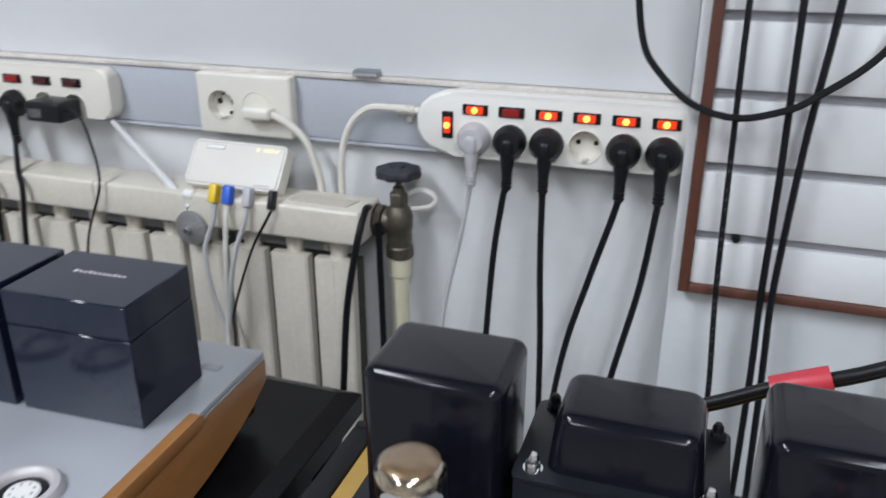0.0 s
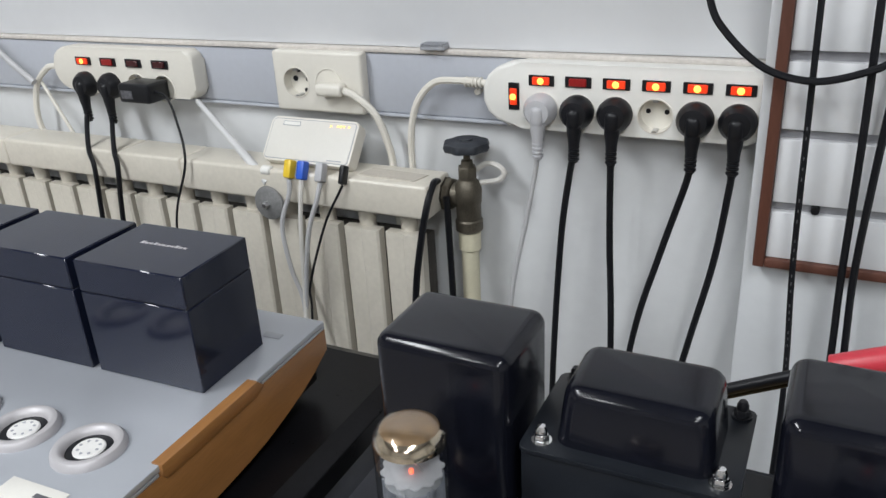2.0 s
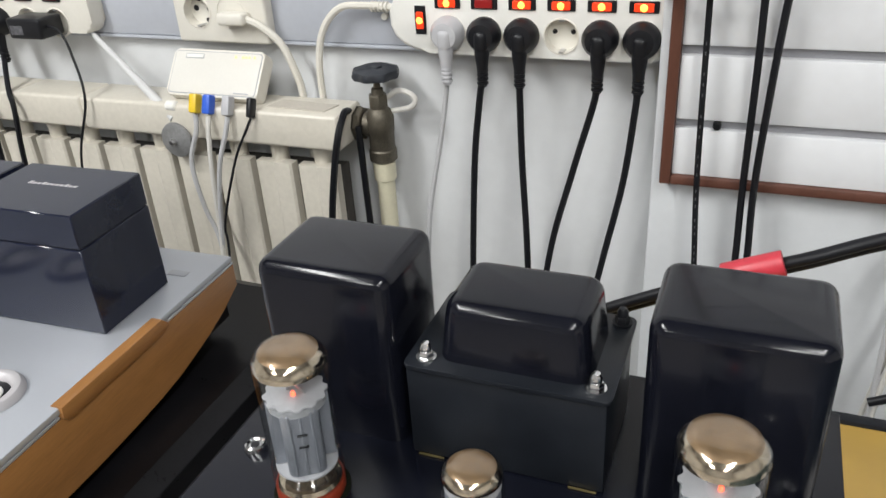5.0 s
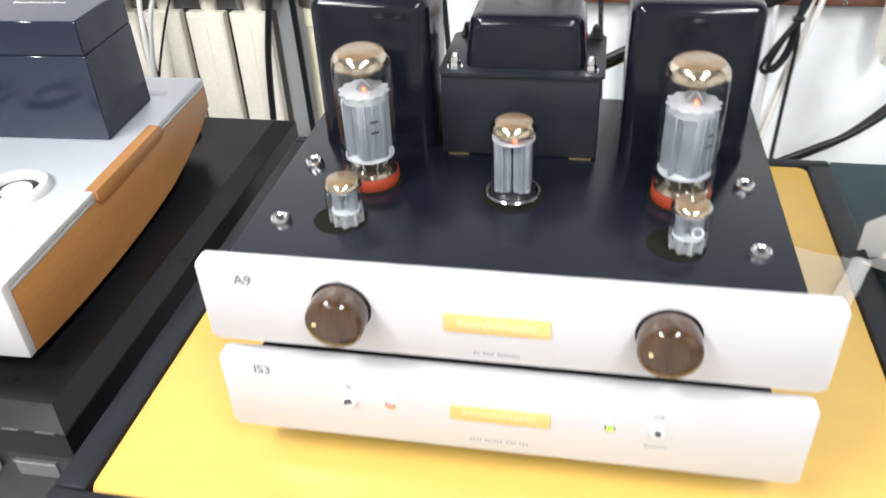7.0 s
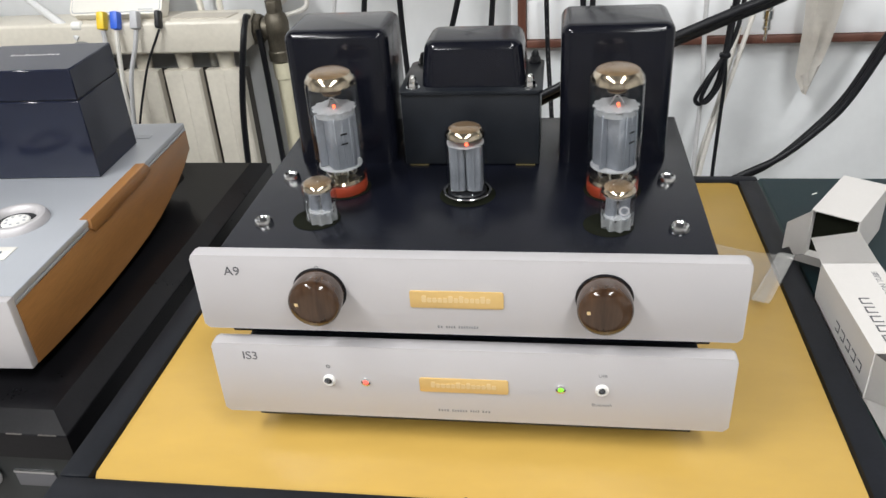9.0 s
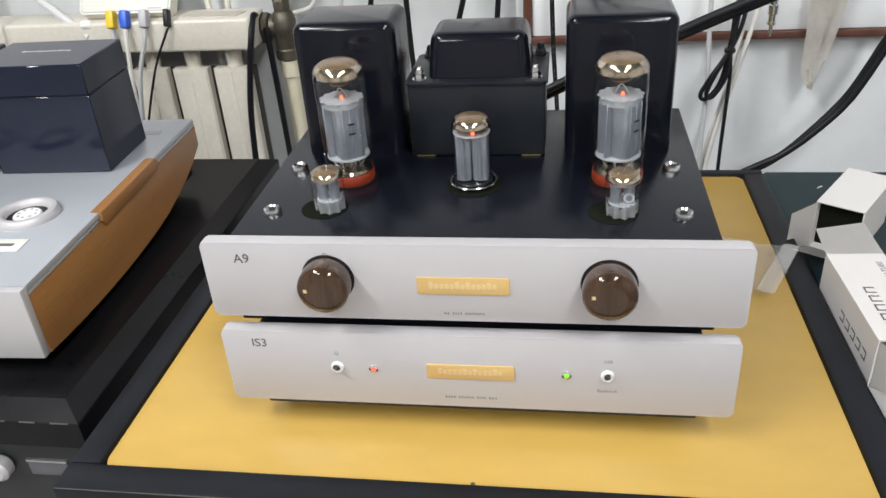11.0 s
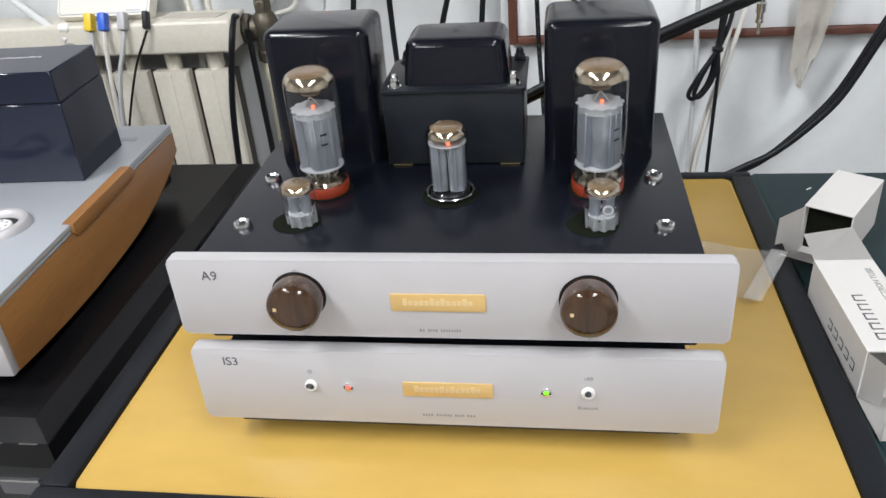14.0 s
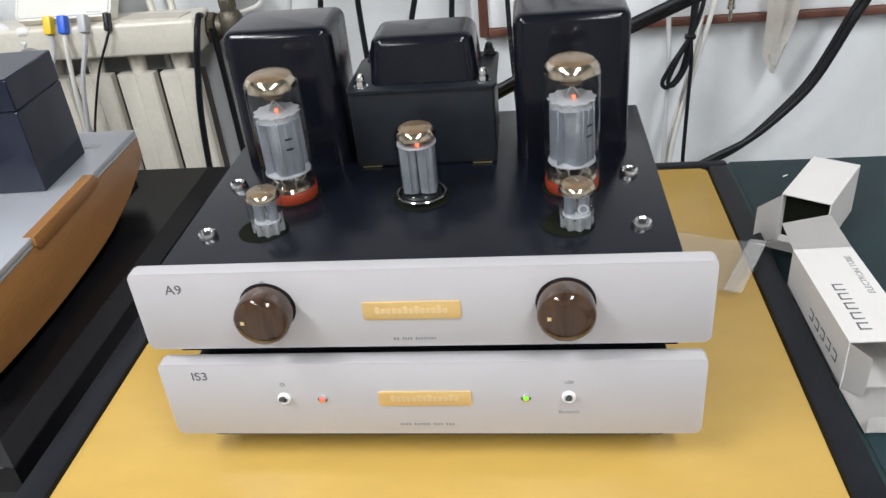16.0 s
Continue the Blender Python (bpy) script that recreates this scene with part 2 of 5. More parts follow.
def box(x0, x1, y0, y1, z0, z1, bevel=0.0, seg=2, bm=None):
    own = bmesh.new()
    m = Matrix.LocRotScale(((x0 + x1) / 2, (y0 + y1) / 2, (z0 + z1) / 2), None, (abs(x1 - x0), abs(y1 - y0), abs(z1 - z0)))
    bmesh.ops.create_cube(own, size=1, matrix=m)
    if bevel:
        bmesh.ops.bevel(own, geom=own.edges[:], offset=bevel, segments=seg, affect="EDGES", profile=0.5)
    return joined(bm, own)


def joined(bm, own):
    if bm is None:
        return own
    me = bpy.data.meshes.new("t")
    own.to_mesh(me)
    own.free()
    bm.from_mesh(me)
    bpy.data.meshes.remove(me)
    return bm


def turned(profile, at, axis="z", seg=32, bm=None, m=None):
    """A body of revolution: rows of radius and height."""
    own = bmesh.new()
    rings = []
    for r, h in profile:
        if r < 1e-6:
            rings.append([own.verts.new((0, 0, h))])
        else:
            rings.append([own.verts.new((r * math.cos(2 * math.pi * i / seg), r * math.sin(2 * math.pi * i / seg), h)) for i in range(seg)])
    for a, b in zip(rings, rings[1:]):
        for i in range(seg):
            j = (i + 1) % seg
            if len(a) == 1 and len(b) > 1:
                own.faces.new((a[0], b[i], b[j]))
            elif len(b) == 1 and len(a) > 1:
                own.faces.new((a[i], a[j], b[0]))
            elif len(a) > 1:
                own.faces.new((a[i], a[j], b[j], b[i]))
    turn = {"z": Matrix.Identity(4), "y": pose(0, 0, 0, 90), "x": pose(0, 0, 0, 0, 90)}[axis]
    own.transform(Matrix.Translation(at) @ (m or turn))
    return joined(bm, own)


def rod(at, r, h, axis="z", bevel=0.0, seg=24, bm=None):
    """A round bar from at, h long along the axis ("y": towards the viewer)."""
    if bevel:
        prof = [(0, 0), (r - bevel, 0), (r, bevel), (r, h - bevel), (r - bevel, h), (0, h)]
    else:
        prof = [(0, 0), (r, 0), (r, h), (0, h)]
    return turned(prof, at, axis, seg, bm)


def prism(outline, axis, d0, d1, bevel=0.0, bm=None, seg=2):
    """A flat outline, pushed along an axis from d0 to d1. Outline in (x, z) for y, (x, y) for z, (y, z) for x."""
    own = bmesh.new()
    put = {"y": lambda u, v, d: (u, d, v), "z": lambda u, v, d: (u, v, d), "x": lambda u, v, d: (d, u, v)}[axis]
    a = [own.verts.new(put(u, v, d0)) for u, v in outline]
    b = [own.verts.new(put(u, v, d1)) for u, v in outline]
    n = len(outline)
    caps = [own.faces.new(a), own.faces.new(b)]
    for i in range(n):
        own.faces.new((a[i], a[(i + 1) % n], b[(i + 1) % n], b[i]))
    if bevel:
        edges = [e for f in caps for e in f.edges]
        bmesh.ops.bevel(own, geom=edges, offset=bevel, segments=seg, affect="EDGES", profile=0.5)
    return joined(bm, own)


def rounded(x0, x1, z0, z1, r, n=5):
    pts = []
    for cx, cz, a0 in ((x1 - r, z1 - r, 0), (x0 + r, z1 - r, 90), (x0 + r, z0 + r, 180), (x1 - r, z0 + r, 270)):
        for i in range(n + 1):
            a = radians(a0 + 90 * i / n)
            pts.append((cx + r * math.cos(a), cz + r * math.sin(a)))
    return pts


def glide(points, steps=8):
    """A smooth line through points."""
    p = [Vector(q) for q in points]
    p = [2 * p[0] - p[1]] + p + [2 * p[-1] - p[-2]]
    out = []
    for i in range(1, len(p) - 2):
        for s in range(steps):
            t = s / steps
            out.append(0.5 * (2 * p[i] + (p[i + 1] - p[i - 1]) * t + (2 * p[i - 1] - 5 * p[i] + 4 * p[i + 1] - p[i + 2]) * t * t + (3 * p[i] - p[i - 1] - 3 * p[i + 1] + p[i + 2]) * t ** 3))
    return out + [p[-2]]


def cord(points, r, seg=8, bm=None, steps=8):
    own = bmesh.new()
    line = glide(points, steps)
    up = Vector((0.3, 1, 0.2)).normalized()
    rings = []
    for i, q in enumerate(line):
        d = (line[min(i + 1, len(line) - 1)] - line[max(i - 1, 0)]).normalized()
        side = d.cross(up)
        side = side.normalized() if side.length > 1e-4 else Vector((1, 0, 0))
        up = side.cross(d).normalized()
        rings.append([own.verts.new(q + r * (math.cos(2 * math.pi * k / seg) * side + math.sin(2 * math.pi * k / seg) * up)) for k in range(seg)])
    for a, b in zip(rings, rings[1:]):
        for k in range(seg):
            own.faces.new((a[k], a[(k + 1) % seg], b[(k + 1) % seg], b[k]))
    own.faces.new(rings[0])
    own.faces.new(rings[-1])
    return joined(bm, own)


def lettering(name, text, size, m, material, parent, label="", depth=0.0001):
    cu = bpy.data.curves.new(name, "FONT")
    cu.body, cu.size, cu.extrude, cu.align_x, cu.align_y = text, size, depth, "CENTER", "CENTER"
    tmp = bpy.data.objects.new(name, cu)
    me = bpy.data.meshes.new_from_object(tmp)
    bpy.data.objects.remove(tmp)
    bm = bmesh.new()
    bm.from_mesh(me)
    bpy.data.meshes.remove(me)
    bm.transform(m)
    return part(name, bm, material, parent, label, smooth=0)


def carved(bm, holes):
    """The body bm with round holes cut into its front: rows of x, z, y of the face, radius and depth."""
    cut = bmesh.new()
    for x, z, y, r, deep in holes:
        turned([(0, 0.004), (r, 0.004), (r, -deep), (0, -deep)], (x, y, z), "y", 36, cut)
    for b in (bm, cut):
        bmesh.ops.recalc_face_normals(b, faces=b.faces)
    tool = bpy.data.objects.new("tool", bpy.data.meshes.new("tool"))
    body = bpy.data.objects.new("body", bpy.data.meshes.new("body"))
    cut.to_mesh(tool.data), bm.to_mesh(body.data)
    cut.free(), bm.free()
    for o in (tool, body):
        scene.collection.objects.link(o)
    mod = body.modifiers.new("cut", "BOOLEAN")
    mod.operation, mod.object, mod.solver = "DIFFERENCE", tool, "EXACT"
    bpy.context.view_layer.update()
    out = bmesh.new()
    me = bpy.data.meshes.new_from_object(body.evaluated_get(bpy.context.evaluated_depsgraph_get()))
    out.from_mesh(me)
    for o in (tool, body):
        bpy.data.objects.remove(o)
    return out


# ---- the room ----
WY, PY = 0.69, 0.632  # faces of the back wall and of the boxed-out panel
single("wall_back", box(-3.2, 2.4, WY, WY + 0.12, 0, CEIL), WALL, "scuffed off-white plaster wall behind the radiator", "wall", "structure")
single("wall_upper_board", box(-3.2, -0.008, WY - 0.006, WY + 0.002, 0.960, CEIL, 0.001), WALL_HI, "bright smooth white board above the trunking", "wall", "structure")
single("wall_panel", box(-0.006, 2.4, PY, WY + 0.001, 0, CEIL, 0.002), PANEL_W, "white boxed-out wall panel beside the sockets", "wall", "structure")
# Unseen walls and ceiling added to close the room and shape its light.
single("wall_left", box(-3.3, -3.2, -5, WY + 0.12, 0, CEIL), ROOM, "unseen plain grey side wall closing the room", "wall", "structure")
single("wall_right", box(2.4, 2.5, -5, WY + 0.12, 0, CEIL), ROOM, "unseen plain grey side wall closing the room", "wall", "structure")
single("wall_front", box(-3.3, 2.5, -5.1, -5, 0, CEIL), ROOM, "unseen plain grey wall across the room", "wall", "structure")
single("floor", box(-3.3, 2.5, -5.1, WY + 0.12, -0.1, 0), FLOOR, "grey-brown tiled floor", "floor", "structure")
single("ceiling", box(-3.3, 2.5, -5.1, WY + 0.12, CEIL, CEIL + 0.1), CEILING, "unseen plain ceiling, greyed to lower the fill light", "ceiling", "structure")

for lx, ly, lw, ld, watts in LAMPS:
    f = thing("ceiling_light", (lx, ly, CEIL), "white ceiling light with a lit diffuser", "ceiling light", "ceiling lights")
    part("housing", box(lx - lw / 2 - 0.03, lx + lw / 2 + 0.03, ly - ld / 2 - 0.03, ly + ld / 2 + 0.03, CEIL - 0.06, CEIL, 0.004), WHITE_PL, f)
    part("diffuser", box(lx - lw / 2, lx + lw / 2, ly - ld / 2, ly + ld / 2, CEIL - 0.07, CEIL - 0.06), LAMP_ON, f, "glowing white diffuser")

# trunking along the wall
OFFSET = Vector((0.014, 0, -0.007))
t = thing("cable_trunking", (-1.2, 0.68, 0.887), "grey-blue plastic cable trunking along the wall with a dusty top edge", "trunking", kind="structure")
part("cover", box(-3.2, -0.021, 0.679, WY - 0.001, 0.888, 0.960, 0.002), TRUNK, t)
part("top_lip", box(-3.2, -0.021, 0.676, WY - 0.001, 0.9605, 0.9665, 0.0015), TRUNK_TOP, t, "dusty beige top lip")
part("bottom_lip", box(-3.2, -0.021, 0.677, WY - 0.001, 0.8835, 0.8875, 0.001), TRUNK, t)
c = thing("wall_clip", (-0.379, 0.676, 0.9665), "small ridged dark grey clip on the trunking", "clip")
bm = box(-0.394, -0.364, 0.668, 0.686, 0.967, 0.972, 0.001)
for i in range(7):
    box(-0.3925 + 0.0042 * i, -0.3905 + 0.0042 * i, 0.6665, 0.686, 0.972, 0.9745, 0.0004, 1, bm)
part("ridged_bar", bm, GREY_PL, c)

# slatted display panel in a brown frame
OFFSET = Vector((0.016, 0, -0.004))
s = thing("slat_wall", (0.45, PY, 0.776), "white slatted display panel in a dark brown wooden frame", "display panel", kind="structure")
GX0, GX1, FZ0, FZ1 = -0.012, 0.96, 0.776, 1.60
part("backing", box(GX0 + 0.004, GX1 - 0.004, PY - 0.004, PY - 0.001, FZ0 + 0.004, FZ1 - 0.004), GROOVE, s, "grey groove backing")
part("frame_left", box(GX0, GX0 + 0.0105, 0.613, PY - 0.0005, FZ0, FZ1, 0.0015), BROWN, s, "brown frame bar")
part("frame_right", box(GX1 - 0.0105, GX1, 0.613, PY - 0.0005, FZ0, FZ1, 0.0015), BROWN, s, "brown frame bar")
part("frame_bottom", box(GX0 + 0.0106, GX1 - 0.0106, 0.6135, PY - 0.0005, FZ0, FZ0 + 0.0095, 0.0015), BROWN, s, "brown frame bar")
part("frame_top", box(GX0 + 0.0106, GX1 - 0.0106, 0.6135, PY - 0.0005, FZ1 - 0.0095, FZ1, 0.0015), BROWN, s, "brown frame bar")
z, first = FZ0 + 0.0097, True
while z < FZ1 - 0.02:
    top = min(0.8335 if first else z + 0.0615, FZ1 - 0.01)
    part("slat", box(GX0 + 0.0108, GX1 - 0.0108, 0.6185, PY - 0.0041, z, top, 0.0012), SLAT_W, s)
    z, first = top + 0.0095, False
h = thing("slat_hook", (0.037, 0.624, 0.839), "small black stud in a slat groove", "stud")
part("stud", rod((0.037, 0.6275, 0.8385), 0.004, 0.012, "y", 0.001, 16), BLACK_PL, h)

# ---- radiator with its valve ----
OFFSET = Vector((0.014, 0, 0))
r = thing("radiator", (-0.9, 0.635, 0.12), "cream painted sectional radiator with dusty header and fins", "radiator")
HX1 = -0.362
for a, b in ((-1.75, -1.0803), (-1.08, -0.8473), (-0.847, -0.7323), (-0.732, HX1)):
    part("header", box(a, b, 0.602, 0.664, 0.777, 0.819, 0.0045, 3), RAD, r, "cream header section")
part("lower_header", box(-1.75, HX1, 0.612, 0.662, 0.10, 0.14, 0.008, 3), RAD, r)
part("header_dust", prism([(-0.462, 0.618), (-0.385, 0.615), (-0.378, 0.640), (-0.455, 0.645)], "z", 0.819, 0.8202), RAD_D, r, "flat patch on the header")
bm = prism([(-0.0249, 0.617), (-0.0249, 0.630), (0.0249, 0.630), (0.0249, 0.617), (0.022, 0.6145), (0.002, 0.6140), (-0.001, 0.6158), (-0.0205, 0.6150)], "z", 0.15, 0.750, 0.0)
bm.transform(Matrix.Translation((0.9, -0.635, -0.12)))
fin_me = mesh_of("fin", bm, RAD, 30)
nm = turned([(0.011, 0.745), (0.0105, 0.752), (0.0115, 0.770), (0.014, 0.779)], (0, 0.634, 0), seg=20)
nm.transform(Matrix.Translation((0.9, -0.635, -0.12)))
neck_me = mesh_of("neck", nm, RAD, 40)
x = -0.405
while x > -1.75:
    for nm_, me in (("fin", fin_me), ("neck", neck_me)):
        o = new(nm_, me)
        o.parent = r
        o.location = (x, 0, 0)
        tagged(o)
    x -= 0.0592
# Dark plate that paints the deep shade behind the fins.
part("back_plate", box(-1.74, HX1 - 0.022, 0.640, 0.660, 0.16, 0.742, 0.002), GAP_SHADE, r, "near-black plate painting the shade between the fins")
OFFSET = Vector((0.0215, 0, 0))
cap = thing("blanking_disc", (-0.594, 0.601, 0.778), "round grey disc with a centre bolt at the header joint", "disc")
bm = turned([(0, 0), (0.0205, 0), (0.0225, 0.002), (0.0215, 0.005), (0.012, 0.0085), (0, 0.0085)], (-0.594, 0.6018, 0.775), "y", 32)
part("disc", bm, DUSTY, cap)
part("bolt", turned([(0.0045, 0.0086), (0.0045, 0.013), (0.003, 0.015), (0, 0.015)], (-0.594, 0.6018, 0.775), "y", 6), STEEL, cap, "steel bolt")

OFFSET = Vector((0.015, 0, -0.002))
v = thing("radiator_valve", (-0.334, 0.652, 0.745), "old tarnished brass radiator valve with a dark wheel knob", "valve")
VX, VY = -0.334, 0.652
bm = turned([(0.0122, 0.752), (0.0165, 0.755), (0.0165, 0.767), (0.0149, 0.769), (0.0149, 0.788), (0.0159, 0.79), (0.0165, 0.806), (0.0134, 0.815), (0.0104, 0.818), (0.0104, 0.832)], (VX, VY, 0), seg=24)
part("body", bm, BRASS_OLD, v)
part("hex_nut", turned([(0, 0.820), (0.0105, 0.820), (0.0115, 0.822), (0.0115, 0.832), (0.0105, 0.834), (0, 0.834)], (VX, VY, 0), seg=6), BRASS_OLD, v)
part("gland", turned([(0, 0.834), (0.0075, 0.834), (0.0065, 0.841), (0.004, 0.842), (0.0038, 0.853), (0, 0.853)], (VX, VY, 0), seg=20), BRASS_OLD, v)
bm = bmesh.new()
n = 48
ring = []
for rr, zz in ((0.006, 0.851), (0.018, 0.852), (0.0255, 0.854), (0.027, 0.858), (0.0255, 0.863), (0.017, 0.866), (0.008, 0.865), (0.0075, 0.867), (0, 0.867)):
    if rr == 0:
        ring.append([bm.verts.new((VX, VY, zz))])
    else:
        ring.append([bm.verts.new((VX + rr * (1 + (0.055 * math.cos(8 * 2 * math.pi * i / n) if rr > 0.02 else 0)) * math.cos(2 * math.pi * i / n), VY + rr * (1 + (0.055 * math.cos(8 * 2 * math.pi * i / n) if rr > 0.02 else 0)) * math.sin(2 * math.pi * i / n), zz)) for i in range(n)])
for a, b in zip(ring, ring[1:]):
    for i in range(n):
        j = (i + 1) % n
        if len(b) == 1:
            bm.faces.new((a[i], a[j], b[0]))
        else:
            bm.faces.new((a[i], a[j], b[j], b[i]))
part("wheel", bm, KNOB_BLUE, v, "dark lobed hand wheel")
for x0, rr, ln in ((-0.3705, 0.0215, 0.008), (-0.3622, 0.0195, 0.009), (-0.3528, 0.0150, 0.010)):
    part("union", rod((x0, VY, 0.797), rr, ln, "x", 0.0015, 8 if rr > 0.017 else 24), BRASS_OLD, v)
p = thing("riser_pipe", (VX, VY, 0), "cream painted pipe below the radiator valve", "pipe")
part("tube", rod((VX, VY, 0.0), 0.0108, 0.735, "z", 0, 24), PIPE, p)
part("collar", turned([(0.0108, 0.728), (0.0135, 0.730), (0.0135, 0.7515), (0.011, 0.7525)], (VX, VY, 0), seg=24), PIPE, p)
w = thing("wire_loop", (-0.31, 0.655, 0.82), "small loop of beige wire behind the valve", "wire")
part("wire", cord([(-0.326, 0.658, 0.828), (-0.31, 0.656, 0.838), (-0.295, 0.655, 0.836), (-0.289, 0.655, 0.828), (-0.297, 0.656, 0.819), (-0.322, 0.66, 0.812)], 0.0032), WHITE_CORD, w)


# ---- sockets on the wall ----
def rocker(parent, x, z, w, h, y, lit):
    f = part("switch", box(x - w / 2, x + w / 2, y - 0.0016, y, z - h / 2, z + h / 2, 0.0006, 1), BLACK_PL, parent, "black switch surround")
    m = {2: SWITCH_ON, 1: SWITCH_DIM, 0: SWITCH_OFF}[lit]
    iw, ih = (w * 0.66, h * 0.72) if w > h else (w * 0.62, h * 0.6)
    part("rocker", box(x - iw / 2, x + iw / 2, y - 0.0042, y - 0.0014, z - ih / 2, z + ih / 2, 0.0008, 1), m, f, "glowing red rocker" if lit else "dark red rocker")
    if lit == 2:
        part("neon", turned([(0, 0.0043), (0.0037, 0.0043), (0.0030, 0.0048), (0.0015, 0.0051), (0, 0.0052)], (x, y, z), "y", 12), SWITCH_HOT, f, "bright orange neon spot")


def schuko(parent, x, z, y, r=0.0195, used=False):
    bm = turned([(r, 0), (r, 0.0008), (r - 0.0012, 0.0010), (r - 0.0016, -0.0130), (0, -0.0130)], (x, y, z), "y", 40)
    o = part("socket", bm, IVORY, parent, "round recessed socket")
    if not used:
        for dx in (-0.0095, 0.0095):
            part("pin_hole", rod((x + dx, y + 0.0131, z + 0.002), 0.0026, 0.0006, "y", 0, 14), BLACK_PL, o)
        for dz in (-0.0165, 0.0155):
            part("earth_clip", box(x - 0.0025, x + 0.0025, y - 0.0005, y + 0.012, z + dz - 0.001, z + dz + 0.001), STEEL, o)


def strip_outline(x0, x1, z0, z1, taper, r):
    zc = (z0 + z1) / 2
    pts = []
    n = 9
    for i in range(n + 1):
        a = radians(90 + 180 * i / n)
        pts.append((x0 + taper + taper * math.cos(a), zc + (z1 - z0) / 2 * math.copysign(abs(math.sin(a)) ** 0.85, math.sin(a))))
    for cx, cz, a0 in ((x1 - r, z0 + r, 270), (x1 - r, z1 - r, 0)):
        for i in range(6):
            a = radians(a0 + 18 * i)
            pts.append((cx + r * math.cos(a), cz + r * math.sin(a)))
    return pts


def plug(x, z, y, material, label, r=0.0182, cable_r=0.0036, pts=()):
    p = thing("power_plug", (x, y, z), label, "plug", "power plugs")
    part("face_disc", turned([(0, -0.002), (r, -0.002), (r, 0.008), (r - 0.002, 0.012), (r * 0.72, 0.017), (0, 0.0185)], (x, y, z), "y", 36), material, p)
    part("grip", box(x - 0.0075, x + 0.0075, y - 0.021, y - 0.004, z - 0.0165, z + 0.007, 0.006, 4), material, p)
    part("strain_relief", turned([(0.0080, 0.004), (0.0078, -0.006), (0.0062, -0.018), (0.0050, -0.030), (0.0046, -0.040), (0.0040, -0.040)], (x, y - 0.0125, z - 0.012), seg=16), material, p, "ribbed strain relief")
    bm = bmesh.new()
    for i in range(4):
        turned([(0.0052, -0.0015), (0.0062, -0.0008), (0.0062, 0.0008), (0.0052, 0.0015)], (x, y - 0.0125, z - 0.035 - 0.0045 * i), seg=14, bm=bm)
    part("ribs", bm, material, p)
    cm = {True: GREY_CORD, False: RUBBER}[material is GREY_PL_LIGHT]
    part("cable", cord([(x, y - 0.0125, z - 0.045)] + list(pts), cable_r), cm, p, "hanging mains cable")


SY = 0.653
OFFSET = Vector((0.0135, 0, -0.004))
st = thing("power_strip", (-0.16, 0.679, 0.888), "white six-socket wall power strip with lit red switches", "power strip")
part("body", carved(prism(strip_outline(-0.311, -0.0135, 0.8855, 0.9580, 0.046, 0.016), "y", SY, 0.678, 0.005, seg=3), [(-0.2415 + 0.0404 * 3, 0.9085, SY, 0.0178, 0.0136)]), WHITE_PL, st)
rocker(st, -0.273, 0.921, 0.0125, 0.030, SY, 2)
for i in range(6):
    rocker(st, -0.2415 + 0.0404 * i, 0.9395, 0.0285, 0.0115, SY, 1 if i == 1 else 2)
    schuko(st, -0.2415 + 0.0404 * i, 0.9085, SY, 0.0185, i != 3)
lead = thing("strip_cable", (-0.40, 0.66, 0.82), "ivory cable looping from the power strip down to the radiator", "cable")
part("cable", cord([(-0.312, 0.668, 0.930), (-0.345, 0.664, 0.932), (-0.374, 0.662, 0.929), (-0.397, 0.660, 0.905), (-0.408, 0.660, 0.865), (-0.413, 0.668, 0.80), (-0.412, 0.674, 0.66)], 0.0042), IVORY, lead)
bm = bmesh.new()
for i in range(5):
    turned([(0.0045, -0.0012), (0.006, -0.0008), (0.006, 0.0008), (0.0045, 0.0012)], (-0.318 - 0.0045 * i, 0.667, 0.9305), "x", 14, bm)
part("ribs", bm, IVORY, lead)
part("grommet", rod((-0.326, 0.679, 0.918), 0.004, 0.006, "y", 0.001, 18), IVORY, lead, "small round grommet")

CABLES = {0: [(-0.246, 0.645, 0.84), (-0.257, 0.645, 0.781), (-0.276, 0.645, 0.685), (-0.285, 0.64, 0.55)],
          1: [(-0.206, 0.642, 0.84), (-0.216, 0.645, 0.759), (-0.224, 0.645, 0.60), (-0.225, 0.64, 0.45)],
          2: [(-0.161, 0.642, 0.84), (-0.160, 0.645, 0.767), (-0.155, 0.645, 0.656), (-0.150, 0.64, 0.45)],
          4: [(-0.084, 0.642, 0.84), (-0.105, 0.645, 0.761), (-0.129, 0.645, 0.657), (-0.15, 0.64, 0.48)],
          5: [(-0.041, 0.642, 0.84), (-0.050, 0.645, 0.757), (-0.069, 0.645, 0.655), (-0.10, 0.64, 0.48)]}
for i, pts in CABLES.items():
    x = -0.2415 + 0.0404 * i
    lab = "light grey mains plug with a grey cable" if i == 0 else "black mains plug with a hanging black cable"
    plug(x, 0.9085, SY, GREY_PL_LIGHT if i == 0 else BLACK_PL, lab, pts=pts, cable_r=0.0028 if i == 0 else 0.0038)

OFFSET = Vector((0.024, 0, -0.0105))
st = thing("power_strip", (-0.87, 0.679, 0.897), "ivory power strip with four sockets, two of them in use", "power strip")
part("body", carved(prism(strip_outline(-1.006, -0.737, 0.8965, 0.9610, 0.036, 0.014), "y", SY, 0.678, 0.005, seg=3), [(-0.939 + 0.0483 * k, 0.909, SY, 0.0178, 0.0136) for k in (2, 3)]), IVORY, st)
